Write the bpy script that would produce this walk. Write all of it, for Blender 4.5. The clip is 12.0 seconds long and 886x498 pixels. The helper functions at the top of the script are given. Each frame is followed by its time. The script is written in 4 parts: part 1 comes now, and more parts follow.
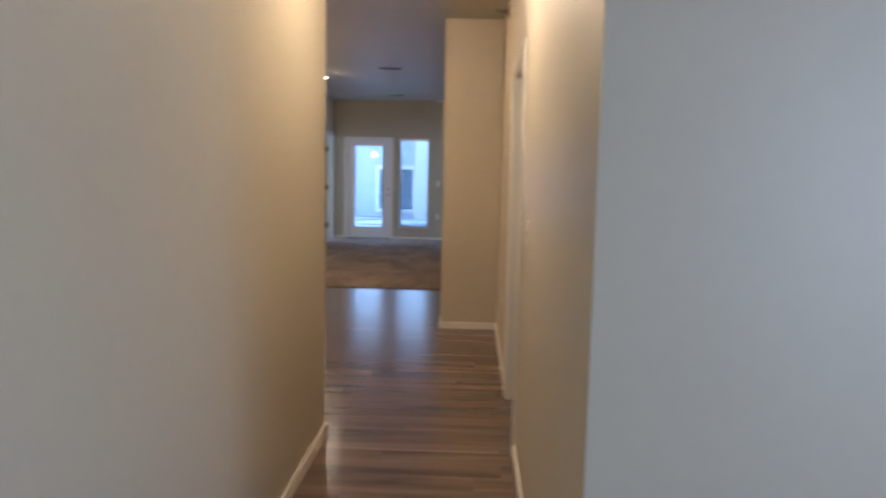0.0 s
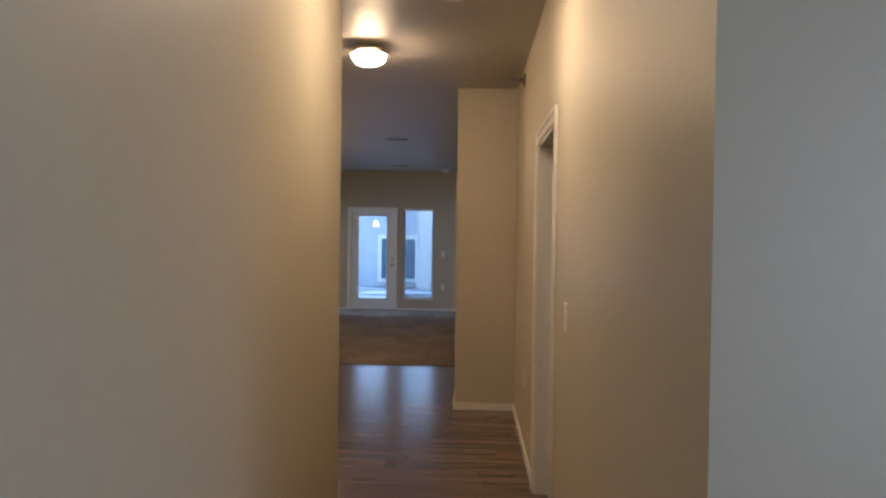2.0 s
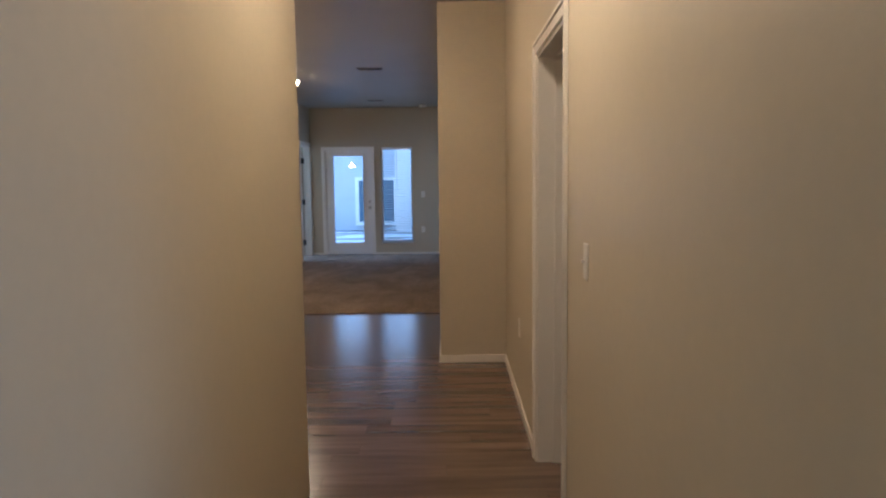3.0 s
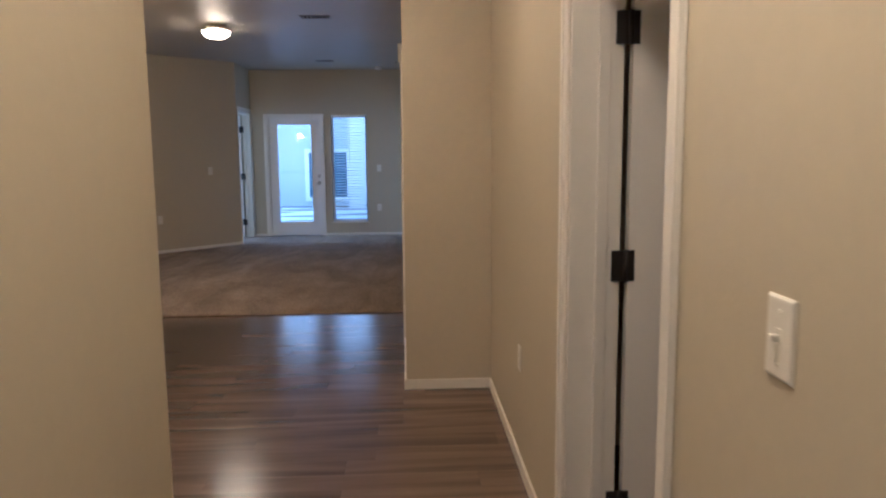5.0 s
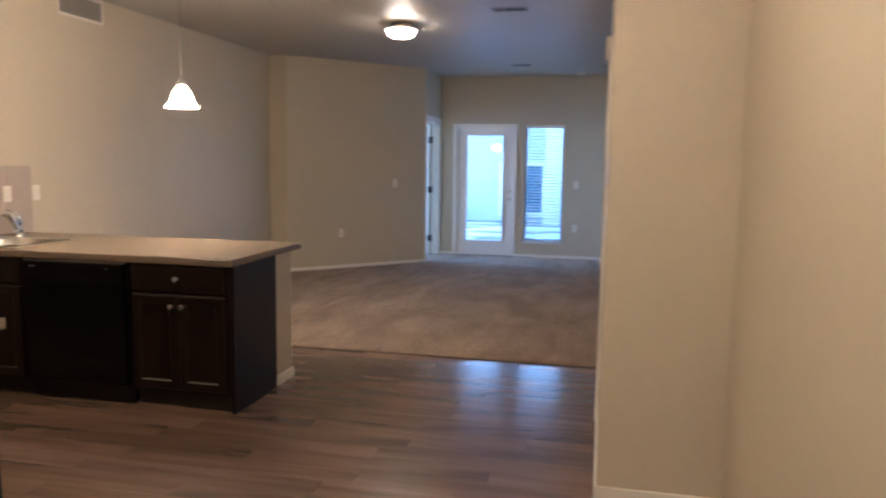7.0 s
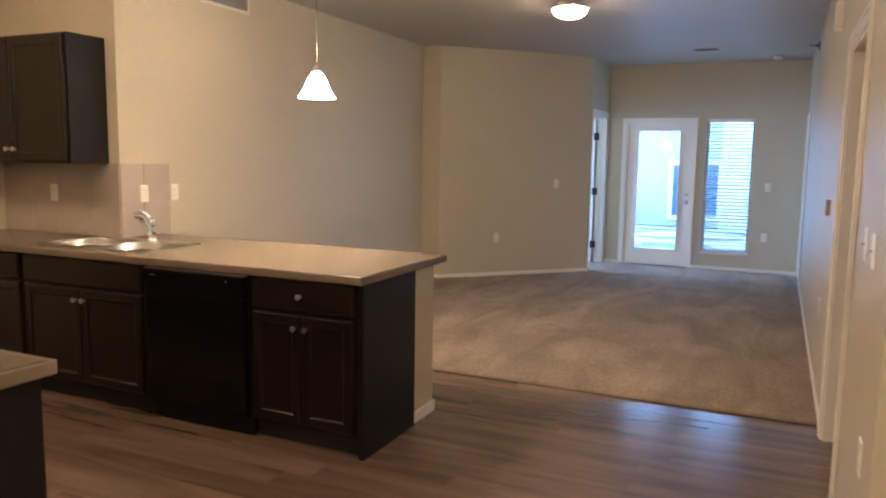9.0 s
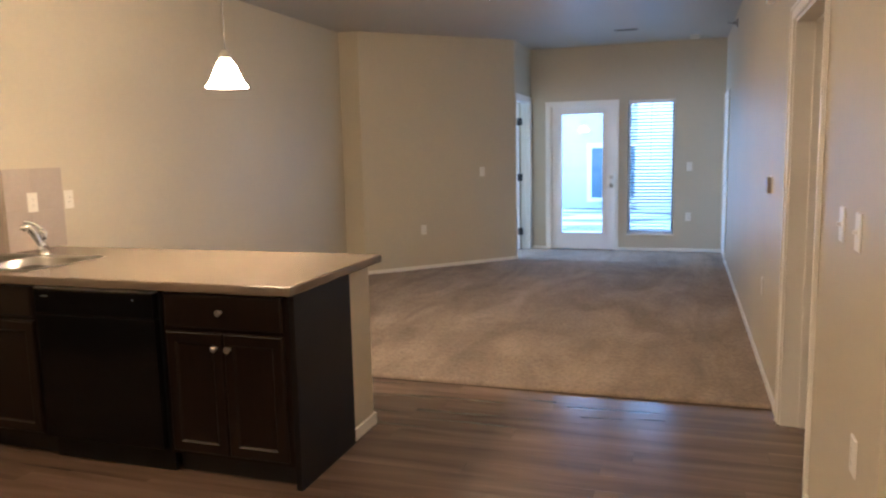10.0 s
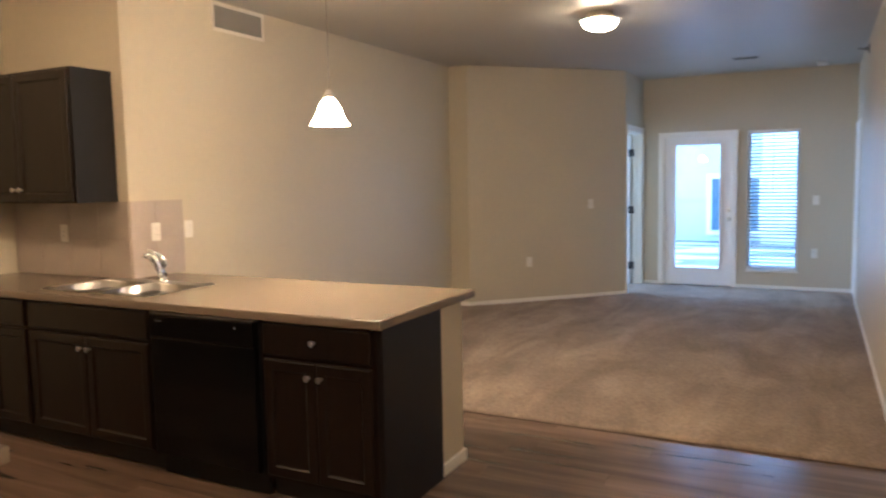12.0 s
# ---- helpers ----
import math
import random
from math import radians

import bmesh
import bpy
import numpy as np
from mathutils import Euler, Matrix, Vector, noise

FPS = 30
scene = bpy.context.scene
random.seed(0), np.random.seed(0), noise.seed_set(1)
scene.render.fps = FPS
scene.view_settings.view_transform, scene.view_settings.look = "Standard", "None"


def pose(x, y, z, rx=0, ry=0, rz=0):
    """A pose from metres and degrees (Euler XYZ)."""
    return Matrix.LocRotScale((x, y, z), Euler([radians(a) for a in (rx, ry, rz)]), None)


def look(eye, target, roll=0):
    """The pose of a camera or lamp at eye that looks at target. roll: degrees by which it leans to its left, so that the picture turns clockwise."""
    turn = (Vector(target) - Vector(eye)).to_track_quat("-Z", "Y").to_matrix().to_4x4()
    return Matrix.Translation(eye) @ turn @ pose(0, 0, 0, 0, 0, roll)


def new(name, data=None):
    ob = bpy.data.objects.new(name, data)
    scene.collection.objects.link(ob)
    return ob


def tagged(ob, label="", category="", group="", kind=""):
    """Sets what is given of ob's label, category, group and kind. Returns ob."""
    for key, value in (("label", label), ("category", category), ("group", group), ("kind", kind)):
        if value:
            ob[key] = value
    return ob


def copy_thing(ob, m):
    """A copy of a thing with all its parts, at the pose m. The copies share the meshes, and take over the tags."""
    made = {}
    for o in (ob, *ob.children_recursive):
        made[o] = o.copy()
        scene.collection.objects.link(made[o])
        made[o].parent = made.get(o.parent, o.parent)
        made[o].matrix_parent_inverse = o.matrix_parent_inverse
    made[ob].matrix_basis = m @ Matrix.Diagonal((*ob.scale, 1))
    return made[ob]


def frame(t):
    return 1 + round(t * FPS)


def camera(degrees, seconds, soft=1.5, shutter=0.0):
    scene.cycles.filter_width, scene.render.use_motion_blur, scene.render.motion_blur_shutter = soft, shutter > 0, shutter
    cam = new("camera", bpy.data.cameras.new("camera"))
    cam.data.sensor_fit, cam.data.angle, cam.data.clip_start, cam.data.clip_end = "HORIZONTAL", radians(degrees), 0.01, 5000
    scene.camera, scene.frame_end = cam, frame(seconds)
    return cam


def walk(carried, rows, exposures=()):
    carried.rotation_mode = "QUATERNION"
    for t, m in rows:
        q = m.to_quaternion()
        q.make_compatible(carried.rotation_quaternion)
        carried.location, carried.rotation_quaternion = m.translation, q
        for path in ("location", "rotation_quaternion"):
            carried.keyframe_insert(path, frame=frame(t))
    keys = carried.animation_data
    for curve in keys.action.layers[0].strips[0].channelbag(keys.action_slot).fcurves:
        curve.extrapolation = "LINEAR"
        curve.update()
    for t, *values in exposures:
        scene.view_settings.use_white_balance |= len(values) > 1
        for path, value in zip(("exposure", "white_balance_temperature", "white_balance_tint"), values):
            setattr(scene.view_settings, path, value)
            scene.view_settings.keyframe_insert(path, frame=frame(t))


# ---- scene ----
# camera and its walk: seconds, eye, point looked at, roll
cam = camera(62.4, 12.0, soft=2.2, shutter=0.5)
PATH = [
    (0, (-0.01, 0.422, 1.485), (-0.086, 2.408, 1.266), 1.2),
    (0.5, (-0.052, 0.489, 1.489), (-0.345, 2.454, 1.266), 0.7),
    (1, (-0.106, 0.543, 1.539), (-0.31, 2.528, 1.404), 0.1),
    (1.5, (-0.142, 0.597, 1.565), (-0.273, 2.592, 1.58), 0.4),
    (2, (-0.148, 0.727, 1.525), (-0.225, 2.725, 1.49), 0.7),
    (2.5, (-0.149, 1.062, 1.505), (-0.199, 3.056, 1.366), -0.0),
    (3, (-0.194, 1.382, 1.474), (-0.215, 3.372, 1.281), -0.7),
    (3.5, (-0.232, 1.724, 1.469), (-0.136, 3.71, 1.251), -0.3),
    (3.7, (-0.239, 1.875, 1.45), (-0.115, 3.858, 1.225), -0.2),
    (5.3, (-0.284, 2.964, 1.462), (-0.201, 4.944, 1.192), -0.7),
    (5.5, (-0.291, 3.09, 1.457), (-0.247, 5.073, 1.204), -0.3),
    (6, (-0.294, 3.383, 1.441), (-0.345, 5.367, 1.19), -0.8),
    (6.5, (-0.312, 3.697, 1.458), (-0.498, 5.675, 1.221), -1.2),
    (7, (-0.3, 3.963, 1.476), (-0.722, 5.904, 1.242), 0.8),
    (7.5, (-0.313, 4.195, 1.454), (-0.962, 6.069, 1.2), 0.6),
    (7.7, (-0.327, 4.239, 1.455), (-1.05, 6.086, 1.195), 0.3),
    (9.3, (-0.645, 4.898, 1.473), (-1.469, 6.704, 1.231), 0.9),
    (9.5, (-0.686, 4.963, 1.466), (-1.444, 6.797, 1.216), 0.0),
    (10, (-0.784, 5.056, 1.47), (-1.405, 6.938, 1.2), -1.3),
    (10.5, (-0.807, 5.094, 1.481), (-1.356, 6.998, 1.215), -0.5),
    (11, (-0.777, 5.095, 1.499), (-1.333, 7.003, 1.27), -0.6),
    (11.5, (-0.744, 5.084, 1.5), (-1.461, 6.938, 1.278), -0.3),
    (12, (-0.687, 5.108, 1.506), (-1.597, 6.879, 1.319), -1.1),
]
EXPOSURES = [(0.0, 2.85, 4720, 10), (1.0, 2.7, 4800, 10), (1.5, 2.43, 4720, 10), (2.0, 2.3, 4980, 10), (2.5, 2.35, 4900, 10), (3.5, 2.6, 4600, 10), (5.5, 2.86, 4480, 10), (6.5, 3.16, 4420, 10), (7.5, 3.47, 4480, 10), (9.5, 3.66, 4640, 7), (12.0, 3.7, 4640, 7)]
walk(cam, [(t, look(eye, target, roll)) for t, eye, target, roll in PATH], EXPOSURES)

# world, sun and light levels
SUN_ELEVATION, SUN_AZIMUTH = radians(40), radians(84)
world = bpy.data.worlds.new("world")
scene.world = world
world.use_nodes = True
sky = world.node_tree.nodes.new("ShaderNodeTexSky")
sky.sky_type, sky.sun_disc = "NISHITA", False
sky.sun_elevation, sky.sun_rotation = SUN_ELEVATION, SUN_AZIMUTH
world.node_tree.links.new(sky.outputs[0], world.node_tree.nodes["Background"].inputs[0])
world.node_tree.nodes["Background"].inputs[1].default_value = 0.15
sun = new("sun", bpy.data.lights.new("sun", "SUN"))
sun.data.energy, sun.data.angle, sun.data.color = 3.6, radians(0.5), (1.0, 0.95, 0.88)
sun_from = Vector((math.sin(SUN_AZIMUTH) * math.cos(SUN_ELEVATION), math.cos(SUN_AZIMUTH) * math.cos(SUN_ELEVATION), math.sin(SUN_ELEVATION)))
sun.matrix_world = look(sun_from * 50, (0, 0, 0))
ENTRY_GLOW, HALL_GLOW, LIVING_GLOW, PENDANT_GLOW, KITCHEN_GLOW = 27.0, 25.0, 9.8, 27.0, 2.6
WARM, WARMER = (1.0, 0.66, 0.345), (1.0, 0.61, 0.285)
foyer_window_light = new("foyer_window_light", bpy.data.lights.new("foyer_window_light", "AREA"))
foyer_window_light.data.shape, foyer_window_light.data.size, foyer_window_light.data.size_y = "RECTANGLE", 1.2, 1.3
foyer_window_light.data.energy, foyer_window_light.data.color = 6.2, (0.96, 0.92, 0.97)
foyer_window_light.matrix_world = look((2.47, -0.3, 1.5), (1.0, 1.9, 1.3))

bedroom_window_light = new("bedroom_window_light", bpy.data.lights.new("bedroom_window_light", "AREA"))
bedroom_window_light.data.shape, bedroom_window_light.data.size, bedroom_window_light.data.size_y = "RECTANGLE", 1.2, 1.3
bedroom_window_light.data.energy, bedroom_window_light.data.color = 14.0, (0.62, 0.78, 1.0)
bedroom_window_light.matrix_world = look((-6.08, 14.6, 1.5), (-3, 14.9, 1.2))

for wide, high, x, z in ((0.56, 1.65, -2.14, 1.08), (0.6, 1.8, -1.21, 1.16)):
    daylight = new("patio_daylight", bpy.data.lights.new("patio_daylight", "AREA"))
    daylight.data.shape, daylight.data.size, daylight.data.size_y = "RECTANGLE", wide, high
    daylight.data.energy, daylight.data.color = 0.45, (0.62, 0.78, 1.0)
    daylight.matrix_world = look((x, 15.40, z), (x, 10.0, z))

# plan
CEIL = 2.82
XL, XR = -0.28, 0.245          # living-room wall and hall wall to the east
XH = -0.80                     # hall wall to the west
XK = -4.57                     # dining wall to the west
YW = 8.33                      # kitchen back wall
YF = 15.44                     # far wall
YE = 4.345                     # end of the west hall wall
YN = 1.935                     # foyer corner
YG = 9.30                      # edge of the carpet
AX, AY, BY = -4.33, 12.885, 14.39   # ends of the angled wall
XB = -2.858                    # bedroom door wall
HEAD = 2.04


# materials
def mat(name, base, rough=0.5, metal=0.0, var=0.06, big=1.2, fine=60.0, fine_var=None, streak=0.0, bump=0.0, bump_scale=200.0, emit=None, strength=0.0, trans=0.0, spec=0.5, random_tone=0.0):
    m = bpy.data.materials.new(name)
    m.use_nodes = True
    nt = m.node_tree
    b = nt.nodes["Principled BSDF"]
    b.inputs["Roughness"].default_value, b.inputs["Metallic"].default_value = rough, metal
    b.inputs["Transmission Weight"].default_value = trans
    b.inputs["Specular IOR Level"].default_value = spec
    co = nt.nodes.new("ShaderNodeTexCoord")
    tone = None
    for scale, amount in ((big, var), (fine, var * 0.5 if fine_var is None else fine_var)):
        n = nt.nodes.new("ShaderNodeTexNoise")
        n.inputs["Scale"].default_value, n.inputs["Detail"].default_value = scale, 4.0
        nt.links.new(co.outputs["Object"], n.inputs["Vector"])
        r = nt.nodes.new("ShaderNodeMapRange")
        r.inputs[1].default_value, r.inputs[2].default_value = 0.3, 0.7
        r.inputs[3].default_value, r.inputs[4].default_value = 1 - amount, 1 + amount
        nt.links.new(n.outputs["Fac"], r.inputs[0])
        if tone is None:
            tone = r.outputs[0]
        else:
            mul = nt.nodes.new("ShaderNodeMath")
            mul.operation = "MULTIPLY"
            nt.links.new(tone, mul.inputs[0]), nt.links.new(r.outputs[0], mul.inputs[1])
            tone = mul.outputs[0]
    if streak:
        mp = nt.nodes.new("ShaderNodeMapping")
        mp.inputs["Rotation"].default_value, mp.inputs["Scale"].default_value = (0, 0, 0.5), (2.4, 0.7, 1.0)
        nt.links.new(co.outputs["Object"], mp.inputs["Vector"])
        n = nt.nodes.new("ShaderNodeTexNoise")
        n.inputs["Scale"].default_value, n.inputs["Detail"].default_value, n.inputs["Distortion"].default_value = 1.0, 3.0, 1.2
        nt.links.new(mp.outputs[0], n.inputs["Vector"])
        r = nt.nodes.new("ShaderNodeMapRange")
        r.inputs[1].default_value, r.inputs[2].default_value = 0.35, 0.65
        r.inputs[3].default_value, r.inputs[4].default_value = 1 - streak, 1 + streak
        nt.links.new(n.outputs["Fac"], r.inputs[0])
        mul = nt.nodes.new("ShaderNodeMath")
        mul.operation = "MULTIPLY"
        nt.links.new(tone, mul.inputs[0]), nt.links.new(r.outputs[0], mul.inputs[1])
        tone = mul.outputs[0]
    if random_tone:
        info = nt.nodes.new("ShaderNodeObjectInfo")
        r = nt.nodes.new("ShaderNodeMapRange")
        r.inputs[3].default_value, r.inputs[4].default_value = 1 - random_tone, 1 + random_tone
        nt.links.new(info.outputs["Random"], r.inputs[0])
        mul = nt.nodes.new("ShaderNodeMath")
        mul.operation = "MULTIPLY"
        nt.links.new(tone, mul.inputs[0]), nt.links.new(r.outputs[0], mul.inputs[1])
        tone = mul.outputs[0]
    vm = nt.nodes.new("ShaderNodeVectorMath")
    vm.operation = "SCALE"
    vm.inputs[0].default_value = base
    nt.links.new(tone, vm.inputs["Scale"])
    nt.links.new(vm.outputs[0], b.inputs["Base Color"])
    if bump:
        n = nt.nodes.new("ShaderNodeTexNoise")
        n.inputs["Scale"].default_value, n.inputs["Detail"].default_value = bump_scale, 3.0
        nt.links.new(co.outputs["Object"], n.inputs["Vector"])
        bu = nt.nodes.new("ShaderNodeBump")
        bu.inputs["Strength"].default_value, bu.inputs["Distance"].default_value = bump, 0.004
        nt.links.new(n.outputs["Fac"], bu.inputs["Height"])
        nt.links.new(bu.outputs[0], b.inputs["Normal"])
    if emit:
        b.inputs["Emission Color"].default_value, b.inputs["Emission Strength"].default_value = (*emit, 1), strength
    return m


def wood(name, dark, light, rough, along, across, per_object=False, contrast=1.0, bump=0.05):
    """Grain that runs along the local x axis."""
    m = mat(name, dark, rough, var=0.02)
    nt = m.node_tree
    b = nt.nodes["Principled BSDF"]
    co = nt.nodes.new("ShaderNodeTexCoord")
    vec = co.outputs["Object"]
    if per_object:
        info = nt.nodes.new("ShaderNodeObjectInfo")
        sc = nt.nodes.new("ShaderNodeVectorMath")
        sc.operation = "SCALE"
        sc.inputs[0].default_value = (37.0, 11.0, 5.0)
        nt.links.new(info.outputs["Random"], sc.inputs["Scale"])
        ad = nt.nodes.new("ShaderNodeVectorMath")
        nt.links.new(vec, ad.inputs[0]), nt.links.new(sc.outputs[0], ad.inputs[1])
        vec = ad.outputs[0]
    mp = nt.nodes.new("ShaderNodeMapping")
    mp.inputs["Scale"].default_value = (along, across, across)
    nt.links.new(vec, mp.inputs["Vector"])
    n = nt.nodes.new("ShaderNodeTexNoise")
    n.inputs["Scale"].default_value, n.inputs["Detail"].default_value, n.inputs["Distortion"].default_value = 1.0, 6.0, 0.6
    nt.links.new(mp.outputs[0], n.inputs["Vector"])
    ramp = nt.nodes.new("ShaderNodeValToRGB")
    ramp.color_ramp.elements[0].position, ramp.color_ramp.elements[1].position = 0.5 - 0.2 / contrast, 0.5 + 0.2 / contrast
    ramp.color_ramp.elements[0].color, ramp.color_ramp.elements[1].color = (*dark, 1), (*light, 1)
    nt.links.new(n.outputs["Fac"], ramp.inputs[0])
    out = ramp.outputs[0]
    if per_object:
        r = nt.nodes.new("ShaderNodeMapRange")
        r.inputs[3].default_value, r.inputs[4].default_value = 0.84, 1.18
        nt.links.new(info.outputs["Random"], r.inputs[0])
        vm = nt.nodes.new("ShaderNodeVectorMath")
        vm.operation = "SCALE"
        nt.links.new(out, vm.inputs[0]), nt.links.new(r.outputs[0], vm.inputs["Scale"])
        out = vm.outputs[0]
    nt.links.new(out, b.inputs["Base Color"])
    rr = nt.nodes.new("ShaderNodeMapRange")
    rr.inputs[3].default_value, rr.inputs[4].default_value = rough - 0.02, rough + 0.03
    nt.links.new(n.outputs["Fac"], rr.inputs[0]), nt.links.new(rr.outputs[0], b.inputs["Roughness"])
    bu = nt.nodes.new("ShaderNodeBump")
    bu.inputs["Strength"].default_value, bu.inputs["Distance"].default_value = bump, 0.002
    nt.links.new(n.outputs["Fac"], bu.inputs["Height"]), nt.links.new(bu.outputs[0], b.inputs["Normal"])
    return m


WALL = mat("greige_eggshell_paint", (0.522, 0.464, 0.345), 0.47, var=0.03, big=0.9, fine=25, bump=0.12, bump_scale=90)
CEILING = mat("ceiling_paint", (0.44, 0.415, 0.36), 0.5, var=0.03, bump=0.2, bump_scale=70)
TRIM = mat("white_semigloss_trim", (0.80, 0.765, 0.70), 0.32, var=0.02, bump=0.03, bump_scale=60)
DOORPAINT = mat("white_door_paint", (0.82, 0.785, 0.74), 0.38, var=0.02, bump=0.05, bump_scale=120)
PLASTIC = mat("white_plastic", (0.76, 0.73, 0.66), 0.35, var=0.01)
GREYPLASTIC = mat("grey_plastic", (0.32, 0.28, 0.25), 0.4, var=0.03)
PLANK = wood("brown_vinyl_plank", (0.080, 0.053, 0.038), (0.198, 0.136, 0.097), 0.21, 0.8, 8.0, per_object=True, contrast=0.85, bump=0.004)
PLANK.node_tree.nodes["Principled BSDF"].inputs["Specular IOR Level"].default_value = 0.65
SUBFLOOR = mat("dark_joint_underlay", (0.03, 0.02, 0.015), 0.7, var=0.1)
ESPRESSO = wood("espresso_stained_wood", (0.0048, 0.0025, 0.0016), (0.0115, 0.006, 0.0036), 0.36, 30.0, 3.0, contrast=0.8, bump=0.04)
ESPRESSO.node_tree.nodes["Principled BSDF"].inputs["Specular IOR Level"].default_value = 0.32
ENDPANEL = mat("espresso_laminate_end_panel", (0.0085, 0.0075, 0.0078), 0.42, var=0.12, big=6, fine=120, spec=0.25)
KICK = mat("dark_toe_kick", (0.012, 0.009, 0.008), 0.6, var=0.1)
BLACK = mat("black_gloss_appliance", (0.004, 0.004, 0.0042), 0.16, var=0.05, spec=0.25)
BLACKMATTE = mat("black_plastic", (0.008, 0.008, 0.008), 0.4, var=0.05, spec=0.25)
NICKEL = mat("brushed_nickel", (0.62, 0.58, 0.53), 0.28, 1.0, var=0.04)
CHROME = mat("chrome", (0.8, 0.79, 0.77), 0.1, 1.0, var=0.01)
STEEL = mat("stainless_steel", (0.40, 0.38, 0.35), 0.3, 1.0, var=0.05, big=3, fine=150)
LAMPMETAL = mat("warm_satin_lamp_metal", (0.66, 0.6, 0.5), 0.45, 0.25, var=0.03)
RIMMETAL = mat("satin_lamp_rim", (0.42, 0.38, 0.32), 0.4, 0.7, var=0.04)
DARKNICKEL = mat("dark_satin_nickel", (0.26, 0.24, 0.21), 0.35, 0.9, var=0.05)
BRONZE = mat("dark_bronze_hinge", (0.05, 0.045, 0.042), 0.42, 0.7, var=0.08)
COUNTER = mat("taupe_mottled_laminate", (0.158, 0.124, 0.086), 0.27, var=0.07, big=4.0, fine=70, fine_var=0.06, streak=0.07)
COUNTEREDGE = mat("taupe_laminate_edge", (0.17, 0.135, 0.098), 0.22, var=0.06)
TILE = mat("beige_backsplash_tile", (0.40, 0.34, 0.29), 0.34, var=0.06, big=5, fine=60, random_tone=0.04)
GROUT = mat("grout", (0.36, 0.30, 0.24), 0.8, var=0.08)
CARPETM = mat("beige_carpet_pile", (0.29, 0.228, 0.175), 0.95, var=0.14, big=1.6, fine=42, fine_var=0.17, streak=0.17, bump=0.9, bump_scale=95, spec=0.1)
BINDING = mat("dark_carpet_edge", (0.07, 0.045, 0.03), 0.9, var=0.15)
GLASS = mat("clear_glass", (0.97, 0.98, 0.98), 0.0, var=0.0, trans=1.0)
BLINDM = mat("white_blind_vinyl", (0.8, 0.8, 0.8), 0.45, var=0.02)
thin = BLINDM.node_tree.nodes.new("ShaderNodeBsdfTranslucent")
thin.inputs["Color"].default_value = (0.75, 0.78, 0.78, 1)
thin_mix = BLINDM.node_tree.nodes.new("ShaderNodeMixShader")
thin_mix.inputs[0].default_value = 0.45
BLINDM.node_tree.links.new(BLINDM.node_tree.nodes["Principled BSDF"].outputs[0], thin_mix.inputs[1])
BLINDM.node_tree.links.new(thin.outputs[0], thin_mix.inputs[2])
BLINDM.node_tree.links.new(thin_mix.outputs[0], BLINDM.node_tree.nodes["Material Output"].inputs["Surface"])
# near black stands for the shade inside vents and outlet slots
VENTDARK = mat("vent_shadow_metal", (0.05, 0.05, 0.05), 0.7, var=0.05)
# white vent paint greyed: the shade among the louvres is in its colour
VENTDIM = mat("shade_dimmed_vent_paint", (0.3, 0.28, 0.25), 0.45, var=0.04)
GRILLE = mat("white_grille_metal", (0.68, 0.63, 0.55), 0.4, var=0.03)
ENTRYBOWL = mat("lit_entry_bowl", (0.9, 0.85, 0.75), 0.4, emit=WARMER, strength=ENTRY_GLOW, var=0.0)
HALLBOWL = mat("lit_hall_bowl", (0.9, 0.85, 0.75), 0.4, emit=WARM, strength=HALL_GLOW, var=0.0)
LIVINGBOWL = mat("lit_living_bowl", (0.9, 0.85, 0.75), 0.4, emit=WARM, strength=LIVING_GLOW, var=0.0)
PENDANTGLASS = mat("lit_pendant_glass", (0.9, 0.85, 0.75), 0.35, emit=WARMER, strength=PENDANT_GLOW, var=0.0)
KITCHENLENS = mat("lit_kitchen_diffuser", (0.9, 0.88, 0.8), 0.4, emit=(1.0, 0.57, 0.24), strength=KITCHEN_GLOW, var=0.0)
SIDING = mat("blue_grey_siding", (0.50, 0.52, 0.545), 0.6, var=0.05, bump=0.05)
CONCRETE = mat("pale_concrete", (0.34, 0.335, 0.32), 0.85, var=0.12, bump=0.2)
LAWN = mat("dry_winter_lawn", (0.25, 0.245, 0.185), 0.95, var=0.35, big=0.6, fine=30, bump=0.5)
SNOW = mat("old_snow", (0.8, 0.82, 0.85), 0.7, var=0.06, bump=0.3, bump_scale=20)
# neighbour's panes: the reflected sky's blue is put into the base colour
SKYGLASS = mat("sky_tinted_window_glass", (0.10, 0.15, 0.19), 0.08, var=0.1)
ROOF = mat("grey_shingles", (0.12, 0.12, 0.12), 0.9, var=0.2, fine=20)


# builders
def boxes(specs, bevel=0.0):
    """One bmesh of axis-aligned boxes, each ((x0, y0, z0), (x1, y1, z1))."""
    bm = bmesh.new()
    for a, b in specs:
        r = bmesh.ops.create_cube(bm, size=1.0)
        for v in r["verts"]:
            v.co = Vector([a[i] + (v.co[i] + 0.5) * (b[i] - a[i]) for i in range(3)])
    if bevel:
        bmesh.ops.bevel(bm, geom=list(bm.edges), offset=bevel, segments=2, affect="EDGES", profile=0.6)
    return bm


